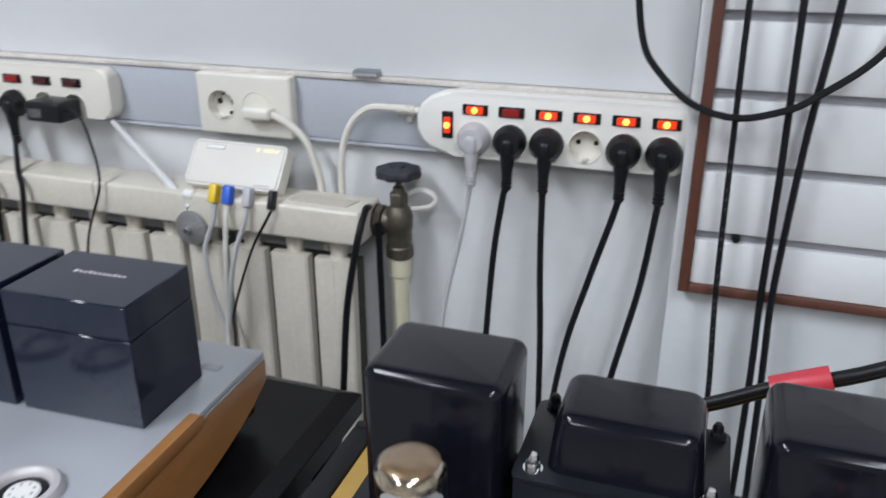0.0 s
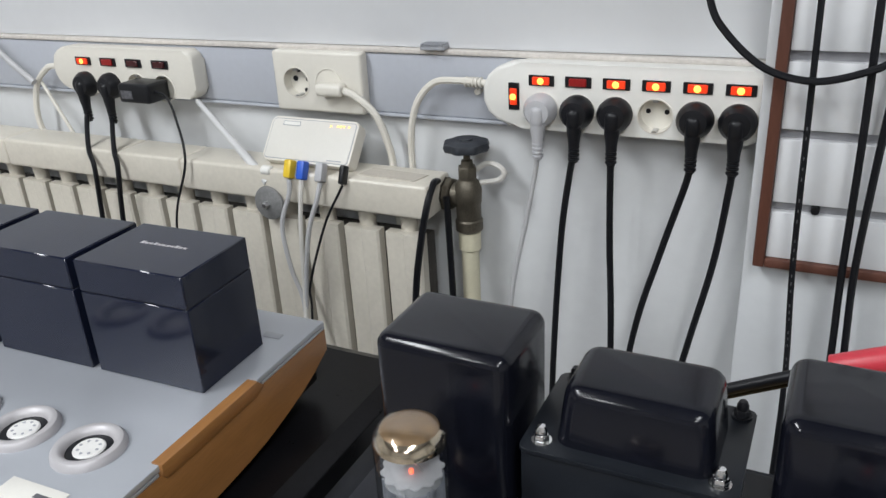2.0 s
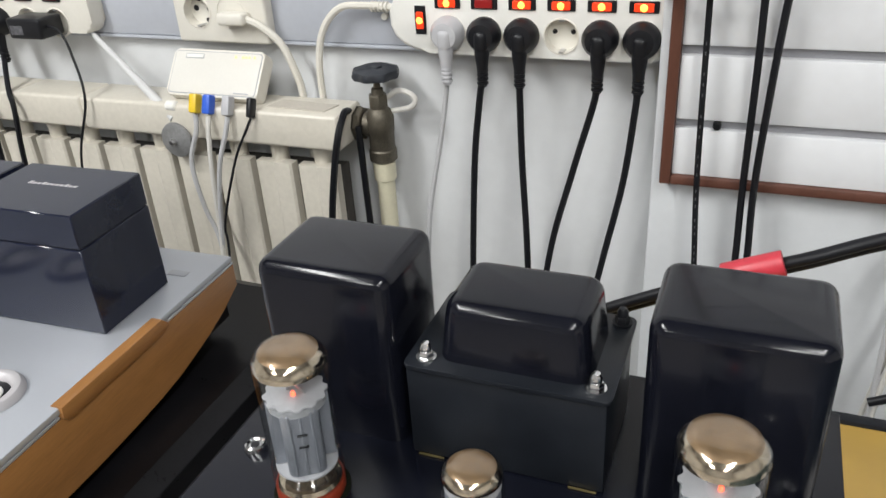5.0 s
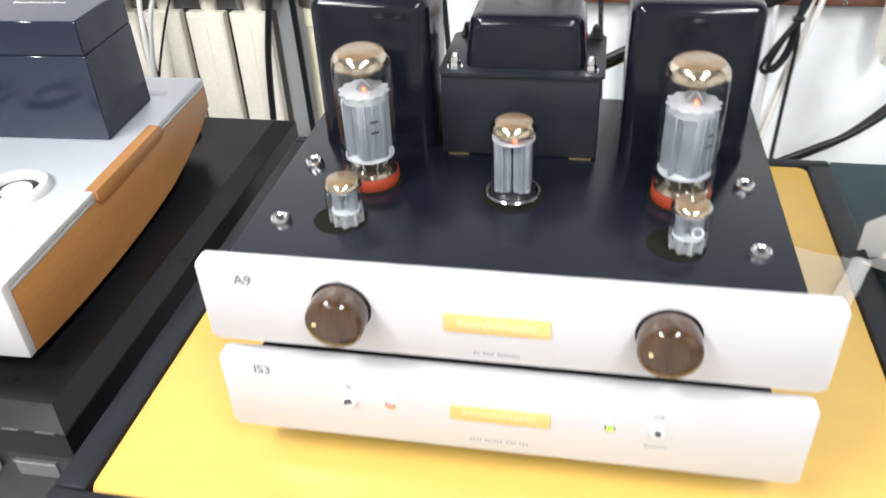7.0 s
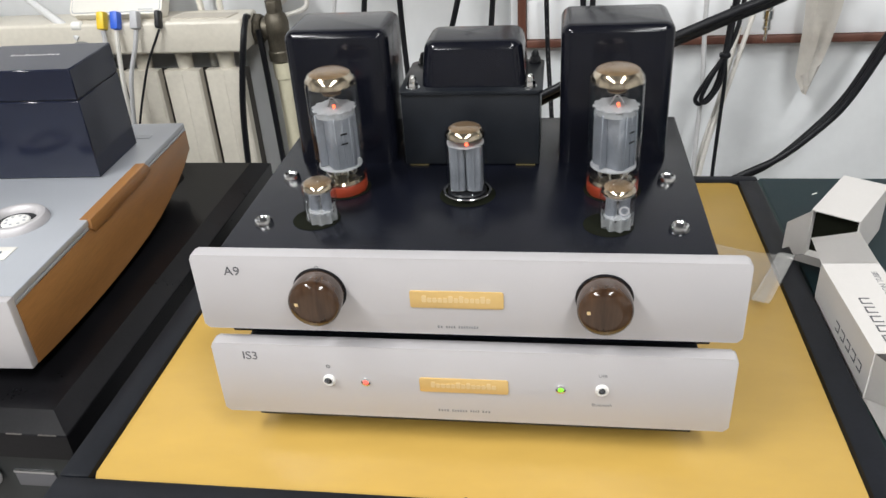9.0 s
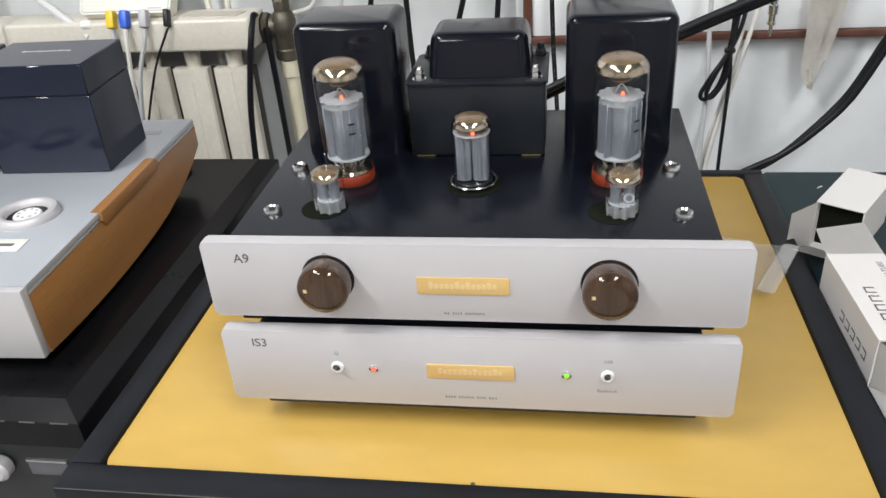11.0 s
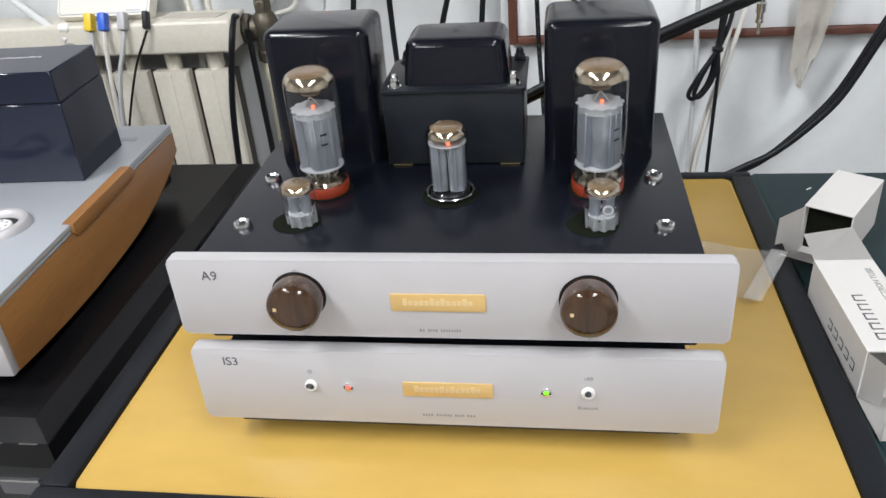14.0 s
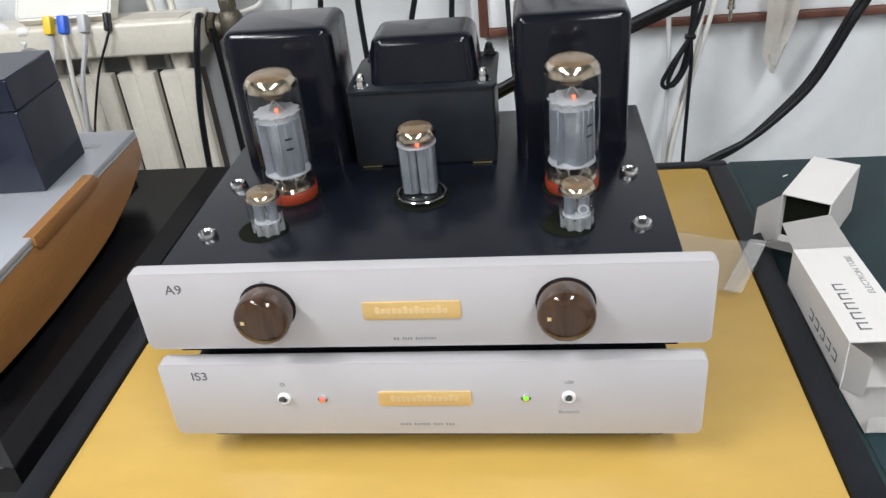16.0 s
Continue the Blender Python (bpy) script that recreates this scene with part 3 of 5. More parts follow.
for i in range(4):
    rocker(st, -0.939 + 0.0483 * i, 0.9415, 0.030, 0.0115, SY, 2 if i == 0 else (1 if i == 1 else 0))
    schuko(st, -0.939 + 0.0483 * i, 0.909, SY, 0.019, i in (0, 1))
for i, pts in {0: [(-0.932, 0.630, 0.862), (-0.908, 0.602, 0.828), (-0.890, 0.590, 0.807), (-0.897, 0.590, 0.738), (-0.91, 0.59, 0.60)], 1: [(-0.882, 0.630, 0.862), (-0.858, 0.602, 0.830), (-0.844, 0.590, 0.811), (-0.856, 0.590, 0.738), (-0.87, 0.59, 0.60)]}.items():
    plug(-0.939 + 0.0483 * i, 0.909, SY, BLACK_PL, "black mains plug with a hanging black cable", pts=pts)
a = thing("power_adapter", (-0.80, SY, 0.909), "small black plug-in power adapter", "adapter")
part("body", box(-0.838, -0.783, 0.612, SY - 0.001, 0.897, 0.923, 0.004, 3), BLACK_PL, a)
part("rating_label", box(-0.832, -0.812, 0.6115, 0.6122, 0.903, 0.914), FADED, a, "faded rating label")
part("cable", cord([(-0.784, 0.625, 0.912), (-0.762, 0.622, 0.906), (-0.742, 0.612, 0.880), (-0.722, 0.594, 0.829), (-0.752, 0.588, 0.743), (-0.765, 0.588, 0.60)], 0.0017), RUBBER, a)
lead = thing("strip_cable", (-1.05, 0.655, 0.82), "ivory cable from the four-way strip", "cable")
part("cable", cord([(-1.008, 0.662, 0.930), (-1.03, 0.660, 0.925), (-1.062, 0.66, 0.895), (-1.075, 0.66, 0.84), (-1.06, 0.668, 0.78), (-1.05, 0.672, 0.7)], 0.0045), IVORY, lead)

OFFSET = Vector((0.016, 0, -0.0065))
o = thing("wall_socket", (-0.54, 0.679, 0.887), "ivory double wall socket mounted on the trunking", "wall socket")
part("plate", carved(box(-0.604, -0.474, 0.661, 0.679, 0.886, 0.9615, 0.004, 3), [(-0.570, 0.9225, 0.661, 0.0182, 0.0136)]), IVORY, o)
for x, used in ((-0.570, False), (-0.522, True)):
    schuko(o, x, 0.9225, 0.661, 0.0195, used)
for dx, dz, rr in ((-0.0095, 0.002, 0.0036), (0.0095, 0.002, 0.0036), (-0.004, 0.0125, 0.0026), (0.005, -0.012, 0.0026)):
    part("pin_hole", rod((-0.570 + dx, 0.6745, 0.9225 + dz), rr, 0.0012, "y", 0, 14), BLACK_PL, o)
lead = thing("power_plug", (-0.51, 0.655, 0.92), "flat ivory plug with an ivory cable", "plug", "power plugs")
part("grip", box(-0.532, -0.494, 0.642, 0.662, 0.911, 0.926, 0.005, 3), IVORY, lead)
part("cable", cord([(-0.496, 0.652, 0.918), (-0.478, 0.652, 0.911), (-0.455, 0.655, 0.890), (-0.444, 0.660, 0.855), (-0.442, 0.666, 0.82), (-0.442, 0.672, 0.70)], 0.0045), IVORY, lead)

# ---- router on the radiator ----
OFFSET = Vector((0.0165, 0, -0.0085))
tilt = math.degrees(math.atan2(0.046, 0.036))
rt = thing("wifi_router", pose(-0.533, 0.612, 0.834, tilt), "white wireless router leaning on the radiator, amber lights lit", "router", world_coords=False)
part("case", prism(rounded(-0.071, 0.058, 0.003, 0.062, 0.006), "z", -0.019, 0.0, 0.0025, seg=3), IVORY, rt)
part("seam", prism(rounded(-0.0685, 0.0555, 0.0055, 0.0595, 0.005), "z", 0.0, 0.0003), GREY_PL, rt, "grey seam line")
part("top_rim", prism(rounded(-0.0675, 0.0545, 0.0065, 0.0585, 0.004), "z", 0.0003, 0.0008, 0.0002), WHITE_PL2, rt)
part("logo_label", box(-0.052, -0.026, 0.050, 0.056, 0.0009, 0.0012), GREY_PL, rt, "pale outlined label")
part("logo_inner", box(-0.051, -0.027, 0.0508, 0.0552, 0.0012, 0.0014), WHITE_PL, rt)
for i, dx in enumerate((0.018, 0.028, 0.0325, 0.037, 0.044)):
    part("led", box(dx, dx + 0.0020, 0.0525, 0.0550, 0.0006, 0.0012), LED_AMBER, rt, "amber indicator light")
part("print_bar", box(0.026, 0.046, 0.0085, 0.0097, 0.0008, 0.0011), GREY_PL, rt, "faint printed bar")


def tapered(a_, b_, ra, rb):
    """A straight stick from a_ to b_, thick at a_."""
    d_ = Vector(b_) - Vector(a_)
    return turned([(0, 0), (ra, 0), (ra, 0.012), (rb, d_.length - 0.002), (rb * 0.6, d_.length), (0, d_.length)], a_, seg=16, m=d_.to_track_quat("Z", "Y").to_matrix().to_4x4())


ant = thing("router_antenna", (-0.60, 0.61, 0.825), "grey-white stick antenna tilted to one side", "antenna")
part("rod", tapered((-0.592, 0.606, 0.808), (-0.729, 0.650, 0.895), 0.0062, 0.0034), PALE, ant)
part("hinge", rod((-0.600, 0.607, 0.824), 0.0065, 0.016, "x", 0.002, 16), WHITE_PL, ant)
for x0, m, lab, pts, rr in ((-0.552, YELLOW, "yellow network plug and grey cable", [(-0.553, 0.594, 0.80), (-0.567, 0.590, 0.758), (-0.562, 0.590, 0.70), (-0.547, 0.588, 0.649), (-0.53, 0.56, 0.56)], 0.0030),
                            (-0.533, BLUE, "blue network plug and white cable", [(-0.534, 0.592, 0.80), (-0.538, 0.588, 0.747), (-0.544, 0.586, 0.65), (-0.53, 0.55, 0.56)], 0.0030),
                            (-0.506, GREY_PL_LIGHT, "grey network plug and cable", [(-0.510, 0.592, 0.80), (-0.527, 0.587, 0.748), (-0.544, 0.585, 0.642), (-0.53, 0.54, 0.56)], 0.0030),
                            (-0.474, BLACK_PL, "thin black power lead", [(-0.479, 0.594, 0.81), (-0.501, 0.588, 0.767), (-0.531, 0.585, 0.685), (-0.53, 0.58, 0.65), (-0.52, 0.55, 0.56)], 0.0016)):
    q = thing("network_cable", (x0, 0.605, 0.82), lab, "cable")
    w = 0.0065 if m is not BLACK_PL else 0.0042
    b = box(-w * 0.85, w * 0.85, -0.0065, 0.0065, -0.014, 0.009, 0.0025, 2)
    b.transform(pose(x0, 0.602, 0.834, -22))
    part("plug", b, m, q)
    part("cord", cord([(x0, 0.597, 0.820)] + pts, rr), RUBBER if m is BLACK_PL else (GREY_CORD if m is not BLUE else WHITE_CORD), q)

OFFSET = Vector((0.026, 0, -0.012))
q = thing("leaning_rod", (-1.07, 0.65, 0.9), "pale grey stick antenna by the wall", "antenna")
part("rod", cord([(-1.16, 0.655, 0.985), (-1.10, 0.650, 0.940), (-1.050, 0.648, 0.908)], 0.0045, 10), GREY_CORD, q)
q = thing("thin_wall_cable", (-1.0, 0.66, 0.80), "thin ivory cable behind the radiator", "cable")
part("cord", cord([(-1.052, 0.662, 0.905), (-1.035, 0.660, 0.880), (-1.010, 0.662, 0.83), (-1.0, 0.668, 0.79), (-0.995, 0.672, 0.70)], 0.0028), IVORY, q)

# black cables over the radiator end
OFFSET = Vector((0.014, 0, -0.001))
q = thing("black_cable", (-0.37, 0.60, 0.70), "black cable draped over the radiator union", "cable")
part("cord", cord([(-0.366, 0.640, 0.815), (-0.362, 0.620, 0.818), (-0.360, 0.598, 0.800), (-0.368, 0.592, 0.755), (-0.378, 0.590, 0.69), (-0.385, 0.585, 0.58)], 0.0042), RUBBER, q)
q = thing("black_cable", (-0.345, 0.62, 0.70), "black cable hanging behind the valve", "cable")
part("cord", cord([(-0.352, 0.632, 0.80), (-0.349, 0.628, 0.76), (-0.347, 0.626, 0.70), (-0.344, 0.624, 0.55)], 0.0040), RUBBER, q)

# ---- cables on the slatted panel ----
OFFSET = Vector((0.016, 0, -0.004))
for lab, pts, rr in (("black mains cable with pale print hanging over the slats", [(0.018, 0.604, 1.12), (0.019, 0.602, 1.032), (0.021, 0.600, 0.938), (0.025, 0.598, 0.788), (0.032, 0.596, 0.666), (0.033, 0.59, 0.52)], 0.0030),
                     ("thick black cable hanging over the slats", [(0.061, 0.602, 1.12), (0.063, 0.600, 1.032), (0.066, 0.600, 0.916), (0.067, 0.598, 0.783), (0.069, 0.59, 0.70), (0.070, 0.58, 0.52)], 0.0035),
                     ("thick black cable hanging over the slats", [(0.094, 0.600, 1.12), (0.090, 0.599, 1.04), (0.083, 0.598, 0.955), (0.079, 0.598, 0.866), (0.077, 0.597, 0.784), (0.080, 0.592, 0.70), (0.085, 0.58, 0.52)], 0.0035),
                     ("black cable drooping in a wide loop across the slats", [(-0.080, 0.592, 1.10), (-0.069, 0.591, 1.033), (-0.053, 0.590, 1.004), (-0.019, 0.589, 0.975), (0.020, 0.589, 0.965), (0.056, 0.588, 0.973), (0.082, 0.588, 0.987), (0.13, 0.588, 1.03), (0.16, 0.589, 1.10)], 0.0034)):
    q = thing("black_cable", pts[-1], lab, "cable", "cables on the slats")
    part("cord", cord(pts, rr), RUBBER, q)
    if "pale print" in lab:
        bm = bmesh.new()
        for k_, at_ in enumerate(glide(pts, 16)):
            if 0.68 < at_.z < 0.93 and k_ % 4:
                box(at_.x - 0.0005, at_.x + 0.0005, at_.y - rr - 0.0001, at_.y - rr + 0.0006, at_.z - 0.0016, at_.z + 0.0014, 0, 1, bm)
        part("print", bm, FADED, q, "faded print marks")
# ---- racks ----
OFFSET = Vector((0, 0, 0))
def rack(name, x0, x1, y0, y1, top, border, wood, label, deep=0.035):
    k = thing(name, ((x0 + x1) / 2, (y0 + y1) / 2, 0), label, "rack")
    bl, br, bf, bb = border
    part("front_rail", box(x0, x1, y0, y0 + bf, top - deep, top, 0.0025), wood, k)
    part("back_rail", box(x0, x1, y1 - bb, y1, top - deep, top, 0.0025), wood, k)
    part("side_rail", box(x0 + 0.0002, x0 + bl, y0 + bf + 0.0002, y1 - bb - 0.0002, top - deep, top - 0.0003, 0.002), wood, k)
    part("side_rail", box(x1 - br, x1 - 0.0002, y0 + bf + 0.0002, y1 - bb - 0.0002, top - deep, top - 0.0003, 0.002), wood, k)
    for lx in (x0 + 0.012, x1 - 0.052):
        for ly in (y0 + 0.012, y1 - 0.052):
            part("leg", box(lx, lx + 0.04, ly, ly + 0.04, 0, top - deep - 0.0005, 0.002), wood, k)
    return k


k = rack("equipment_rack", -0.256, 0.2555, -0.0785, 0.388, 0.704, (0.021, 0.0200, 0.0225, 0.0105), RACK, "black wooden equipment rack with a yellow board on top")
part("support_panel", box(-0.2345, 0.2355, -0.0555, 0.377, 0.672, 0.6885), RACK_IN, k)
part("shelf", box(-0.25, 0.248, -0.07, 0.38, 0.36, 0.385, 0.002), RACK, k)
# Pale strip: the rubbed arris, with its bright highlight put into the colour.
part("worn_edge", box(-0.254, 0.2535, -0.0784, -0.0776, 0.7028, 0.7034, 0.0002, 1), WORN, k, "rubbed front edge with its highlight painted in")
b = thing("wooden_board", (-0.005, 0.16, 0.689), "yellow varnished wooden board lying in the rack top", "board")
part("board", prism(rounded(-0.2340, 0.2345, -0.0552, 0.3768, 0.006), "z", 0.689, 0.7005, 0.0012), BOARD, b)
for i, (sx, sy, sr) in enumerate(((0.004, -0.0535, 0.0016),)):
    part("scuff", turned([(0, 0.70055), (sr, 0.70055)], (sx, sy, 0), seg=9), WORN if i == 0 else BOARD, b, "small dark scuff")



def chamfered(x0, x1, y0, y1, z0, z1, z2, inset):
    """A board from z0 to z2 whose upper edge slopes in from z1."""
    bm = bmesh.new()
    rows = []
    for d, z in ((0.0015, z0), (0, z0 + 0.0015), (0, z1 - 0.001), (0.0007, z1), (inset - 0.0008, z2 - 0.0008), (inset + 0.0008, z2)):
        rows.append([bm.verts.new((x, y, z)) for x, y in ((x0 + d, y0 + d), (x1 - d, y0 + d), (x1 - d, y1 - d), (x0 + d, y1 - d))])
    bm.faces.new(rows[0])
    bm.faces.new(rows[-1])
    for a_, b_ in zip(rows, rows[1:]):
        for i_ in range(4):
            bm.faces.new((a_[i_], a_[(i_ + 1) % 4], b_[(i_ + 1) % 4], b_[i_]))
    return bm


LX0, LX1, LY0, LY1 = -0.86, -0.2790, -0.0110, 0.445
kl = thing("equipment_rack", ((LX0 + LX1) / 2, 0.21, 0), "black stained equipment rack with worn sloping edges under a silver amplifier", "rack")
part("top_board", chamfered(LX0, LX1, LY0, LY1, 0.6680, 0.6920, 0.700, 0.0165), RACK_L, kl, "black top board with a sloping edge", 20)
for k_ in range(9):  # rubbed spots along the lower arris of the slope
    xa = (-0.63, -0.585, -0.53, -0.47, -0.415, -0.385, -0.352, -0.325, -0.301)[k_]
    part("worn_spot", box(xa, xa + (0.026, 0.019, 0.033, 0.024, 0.018, 0.022, 0.016, 0.012, 0.014)[k_], LY0 - 0.0004, LY0 + 0.0009, 0.6913, 0.6923, 0.0003, 1), WORN, kl, "rubbed pale edge")
part("shelf", box(LX0 + 0.01, LX1 - 0.01, 0.01, LY1 - 0.01, 0.46, 0.485, 0.002), RACK_L, kl)
for lx in (LX0 + 0.012, LX1 - 0.052):
    for ly in (LY0 + 0.045, LY1 - 0.062):
        part("leg", box(lx, lx + 0.04, ly, ly + 0.04, 0, 0.6675, 0.002), RACK_L, kl)
d = thing("disc_player", (-0.57, 0.2, 0.486), "dark grey component on a shelf with knob and narrow display", "player")
part("case", box(-0.80, -0.3005, 0.0105, 0.375, 0.488, 0.6650, 0.003), PLAYER, d)
part("display", box(-0.352, -0.3185, 0.0085, 0.0107, 0.6185, 0.6325, 0.001), INK, d, "narrow dark display window")
part("display_rim", box(-0.352, -0.3185, 0.0080, 0.0107, 0.6327, 0.6345), STEEL, d)
part("knob", rod((-0.3735, 0.0105, 0.629), 0.0105, 0.014, "y", 0.003, 28), SILVER, d, "silver knob")

# ---- the silver amplifier ----
OFFSET = Vector((0, 0, 0.008))
AMP = pose(-0.3195, 0.029, 0.7, 0, 0, 2.0)
am = thing("silver_amplifier", AMP, "silver-grey valve amplifier with orange-brown wooden side cheek and empty sockets", "amplifier", world_coords=False)
L = -0.46
part("top_plate", box(L, -0.0005, 0.0082, 0.332, 0.0625, 0.0680, 0.0012), SILVER_TOP, am, "matt silver top plate")
part("front_panel", box(L, 0.000, 0.0, 0.008, 0.009, 0.0682, 0.0015), SILVER, am, "brushed silver front panel")
part("chassis", box(L + 0.01, -0.012, 0.0084, 0.327, 0.006, 0.0622, 0.001), BLACK_PL, am, "black chassis")
for fx in (L + 0.06, -0.05):
    for fy in (0.04, 0.285):
        part("foot", rod((fx, fy, -0.0080), 0.016, 0.0140, "z", 0.001, 20), BLACK_PL, am)
side = [(0.0086, 0.0085)]
for i in range(14):
    u = i / 13
    yy = 0.0086 + u * 0.3234
    zz = 0.0085 - 0.006 * math.sin(math.pi * min(u / 0.75, 1.0)) + (0.030 * ((u - 0.62) / 0.38) ** 2 if u > 0.62 else 0)
    side.append((yy, zz))
side += [(0.332, 0.0595), (0.0086, 0.0595)]
side = side[1:]
wood = part("wooden_side", prism(side, "x", -0.0118, -0.0002, 0.0012), WOOD, am, "orange-brown wooden side cheek")
part("grip_ledge", prism([(0.118, 0.0605), (0.122, 0.0555), (0.225, 0.0560), (0.236, 0.0605), (0.228, 0.0688), (0.119, 0.0688)], "x", -0.0080, 0.0022, 0.0012), WOOD, am, "raised wooden grip")
part("edge_trim", box(-0.0115, -0.0004, 0.0086, 0.1175, 0.0597, 0.0623, 0.0006), SILVER_TOP, am)
part("edge_trim", box(-0.0115, -0.0004, 0.2365, 0.332, 0.0597, 0.0623, 0.0006), SILVER_TOP, am)
INV = AMP.inverted()
for wx, wy in ((-0.384, 0.142), (-0.449, 0.1395), (-0.514, 0.137)):
    c = INV @ Vector((wx, wy, 0.768))
    s = part("valve_socket", turned([(0.0265, 0.0), (0.0262, 0.0030), (0.0240, 0.0058), (0.0215, 0.0064), (0.0190, 0.0056), (0.0172, 0.0030), (0.0165, 0.0004)], (c.x, c.y, 0.068), seg=40), SILVER, am, "raised silver ring round a socket")
    part("recess", turned([(0, 0.0001), (0.0168, 0.0001), (0.0168, 0.0006), (0, 0.0006)], (c.x, c.y, 0.068), seg=36), BLACK_PL, s, "dark recess")
    part("ceramic", turned([(0, 0.0022), (0.0105, 0.0022), (0.0115, 0.0012), (0.0115, 0.0007)], (c.x, c.y, 0.068), seg=32), CERAMIC, s, "white ceramic socket")
    bm = bmesh.new()
    for i in range(8):
        rod((c.x + 0.0075 * math.cos(i * math.pi / 4), c.y + 0.0075 * math.sin(i * math.pi / 4), 0.0702), 0.0012, 0.0003, "z", 0, 8, bm)
    part("pin_holes", bm, GREY_PL, s)
lc = INV @ Vector((-0.383, 0.092, 0.768))
b = box(-0.026, 0.026, -0.0095, 0.0095, 0.0681, 0.0688, 0.0003)
b.transform(Matrix.Translation((lc.x, lc.y, 0)))
part("name_label", b, LABEL, am, "pale glossy label")
b = box(-0.008, 0.006, -0.002, 0.002, 0.0688, 0.0690)
b.transform(Matrix.Translation((lc.x + 0.012, lc.y, 0)))
part("label_print", b, INK, am, "dark printed bar")
sc = INV @ Vector((-0.359, 0.322, 0.768))
part("vent_slot", box(sc.x - 0.009, sc.x + 0.009, sc.y - 0.004, sc.y + 0.004, 0.0681, 0.0686, 0.0004), GREY_PL, am)


def transformer_box(x0, x1, y0, y1, z0, z1, seam, label, logo):
    q = thing("transformer_cover", pose(x1, y0, z0, 0, 0, 2.4), label, "transformer cover", "covers on the silver amplifier", world_coords=False)
    w, d, h = x1 - x0, y1 - y0, z1 - z0
    part("case", box(-w, 0, 0, d, 0.0, seam - z0 - 0.0006, 0.0008, 1), BOX_BLK, q)
    part("lid", box(-w, 0, 0, d, seam - z0, h, 0.0010, 1), BOX_BLK, q)
    part("joint", box(-w + 0.0012, -0.0012, 0.0012, d - 0.0012, seam - z0 - 0.0008, seam - z0 + 0.0002), BLACK_PL, q)
    if logo:
        bm = bmesh.new()
        for i in range(11):
            hgt = 0.0042 if i in (0, 3, 8) else 0.0028
            x = -w / 2 - 0.024 + 0.0043 * i
            box(x, x + 0.0032, d * 0.56 - 0.0014, d * 0.56 - 0.0014 + hgt, h + 0.00005, h + 0.0003, 0, 1, bm)
        part("logo", bm, SILVER, q, "silver lettering bars")


transformer_box(-0.461, -0.354, 0.2275, 0.3065, 0.7683, 0.8690, 0.8415, "dark blue-black lacquered transformer cover with a silver mark", True)
transformer_box(-0.575, -0.469, 0.2225, 0.3015, 0.7683, 0.8690, 0.8415, "glossy blue-black transformer cover", False)
transformer_box(-0.691, -0.585, 0.2175, 0.2965, 0.7683, 0.8690, 0.8415, "glossy blue-black transformer cover", False)

# ---- the lower silver unit ----
OFFSET = Vector((0.0025, -0.008, 0.007))
u = thing("dac_unit", (-0.002, 0.1, 0.7005), "slim silver-fronted converter with red and green lights under the amplifier", "hifi unit")
QY = -0.0045
part("front_panel", prism(rounded(-0.1575, 0.1550, 0.7180, 0.7722, 0.0028), "y", QY, QY + 0.0095, 0.0013, seg=2), SILVER, u, "satin silver front panel")
part("chassis", box(-0.140, 0.136, QY + 0.0097, 0.225, 0.7070, 0.7652, 0.001), ENAMEL_MATT, u, "black chassis")
for fx in (-0.115, 0.110):
    for fy in (0.04, 0.19):
        part("foot", rod((fx, fy, 0.6936), 0.012, 0.0135, "z", 0.001, 20), BLACK_PL, u)
FRONT = lambda x, z, y: Matrix.Translation((x, y, z)) @ pose(0, 0, 0, 90)
lettering("model_mark", "IS3", 0.0085, FRONT(-0.1335, 0.7630, QY - 0.0001), INK, u, "dark printed IS3")


def gold_plate(parent, x0, x1, z0, z1, y):
    g = part("name_plate", prism(rounded(x0, x1, z0, z1, 0.0014, 3), "y", y - 0.0009, y, 0.0003), GOLD, parent, "gold name plate")
    n = 13
    for i in range(n):
        x = x0 + 0.007 + (x1 - x0 - 0.014) * i / n
        hgt = 0.0046 if i in (0, 5, 7, 11) else 0.0032
        zb = (z0 + z1) / 2 - 0.0017
        part("relief_bar", prism(rounded(x, x + 0.0026, zb, zb + hgt, 0.0007, 2), "y", y - 0.0011, y - 0.0009, 0), GOLD_HI, g)


def print_bar(parent, x, z, y, widths, hgt=0.0016):
    bm = bmesh.new()
    x -= (sum(widths) + 0.0014 * (len(widths) - 1)) / 2
    for w in widths:
        n = max(1, round(w / 0.0016))
        for i in range(n):
            box(x + i * w / n, x + (i + 0.62) * w / n, y - 0.00012, y + 0.0002, z - hgt / 2, z + hgt * (0.5 if i % 3 else 0.62), 0, 1, bm)
        x += w + 0.0014
    part("printed_line", bm, PRINT, parent, "tiny grey print")


gold_plate(u, -0.0288, 0.0252, 0.7405, 0.7512, QY)
print_bar(u, -0.002, 0.7255, QY, (0.007, 0.010, 0.006, 0.0055))
lettering("usb_mark", "USB", 0.0030, FRONT(0.0805, 0.7568, QY - 0.0001), PRINT, u, "tiny USB print")
lettering("bluetooth_mark", "Bluetooth", 0.0030, FRONT(0.0805, 0.7347, QY - 0.0001), PRINT, u, "tiny Bluetooth print")
part("power_mark", turned([(0.0009, 0), (0.0014, 0), (0.0014, 0.0002), (0.0009, 0.0002)], (-0.0848, QY, 0.7568), "y", 16), PRINT, u)
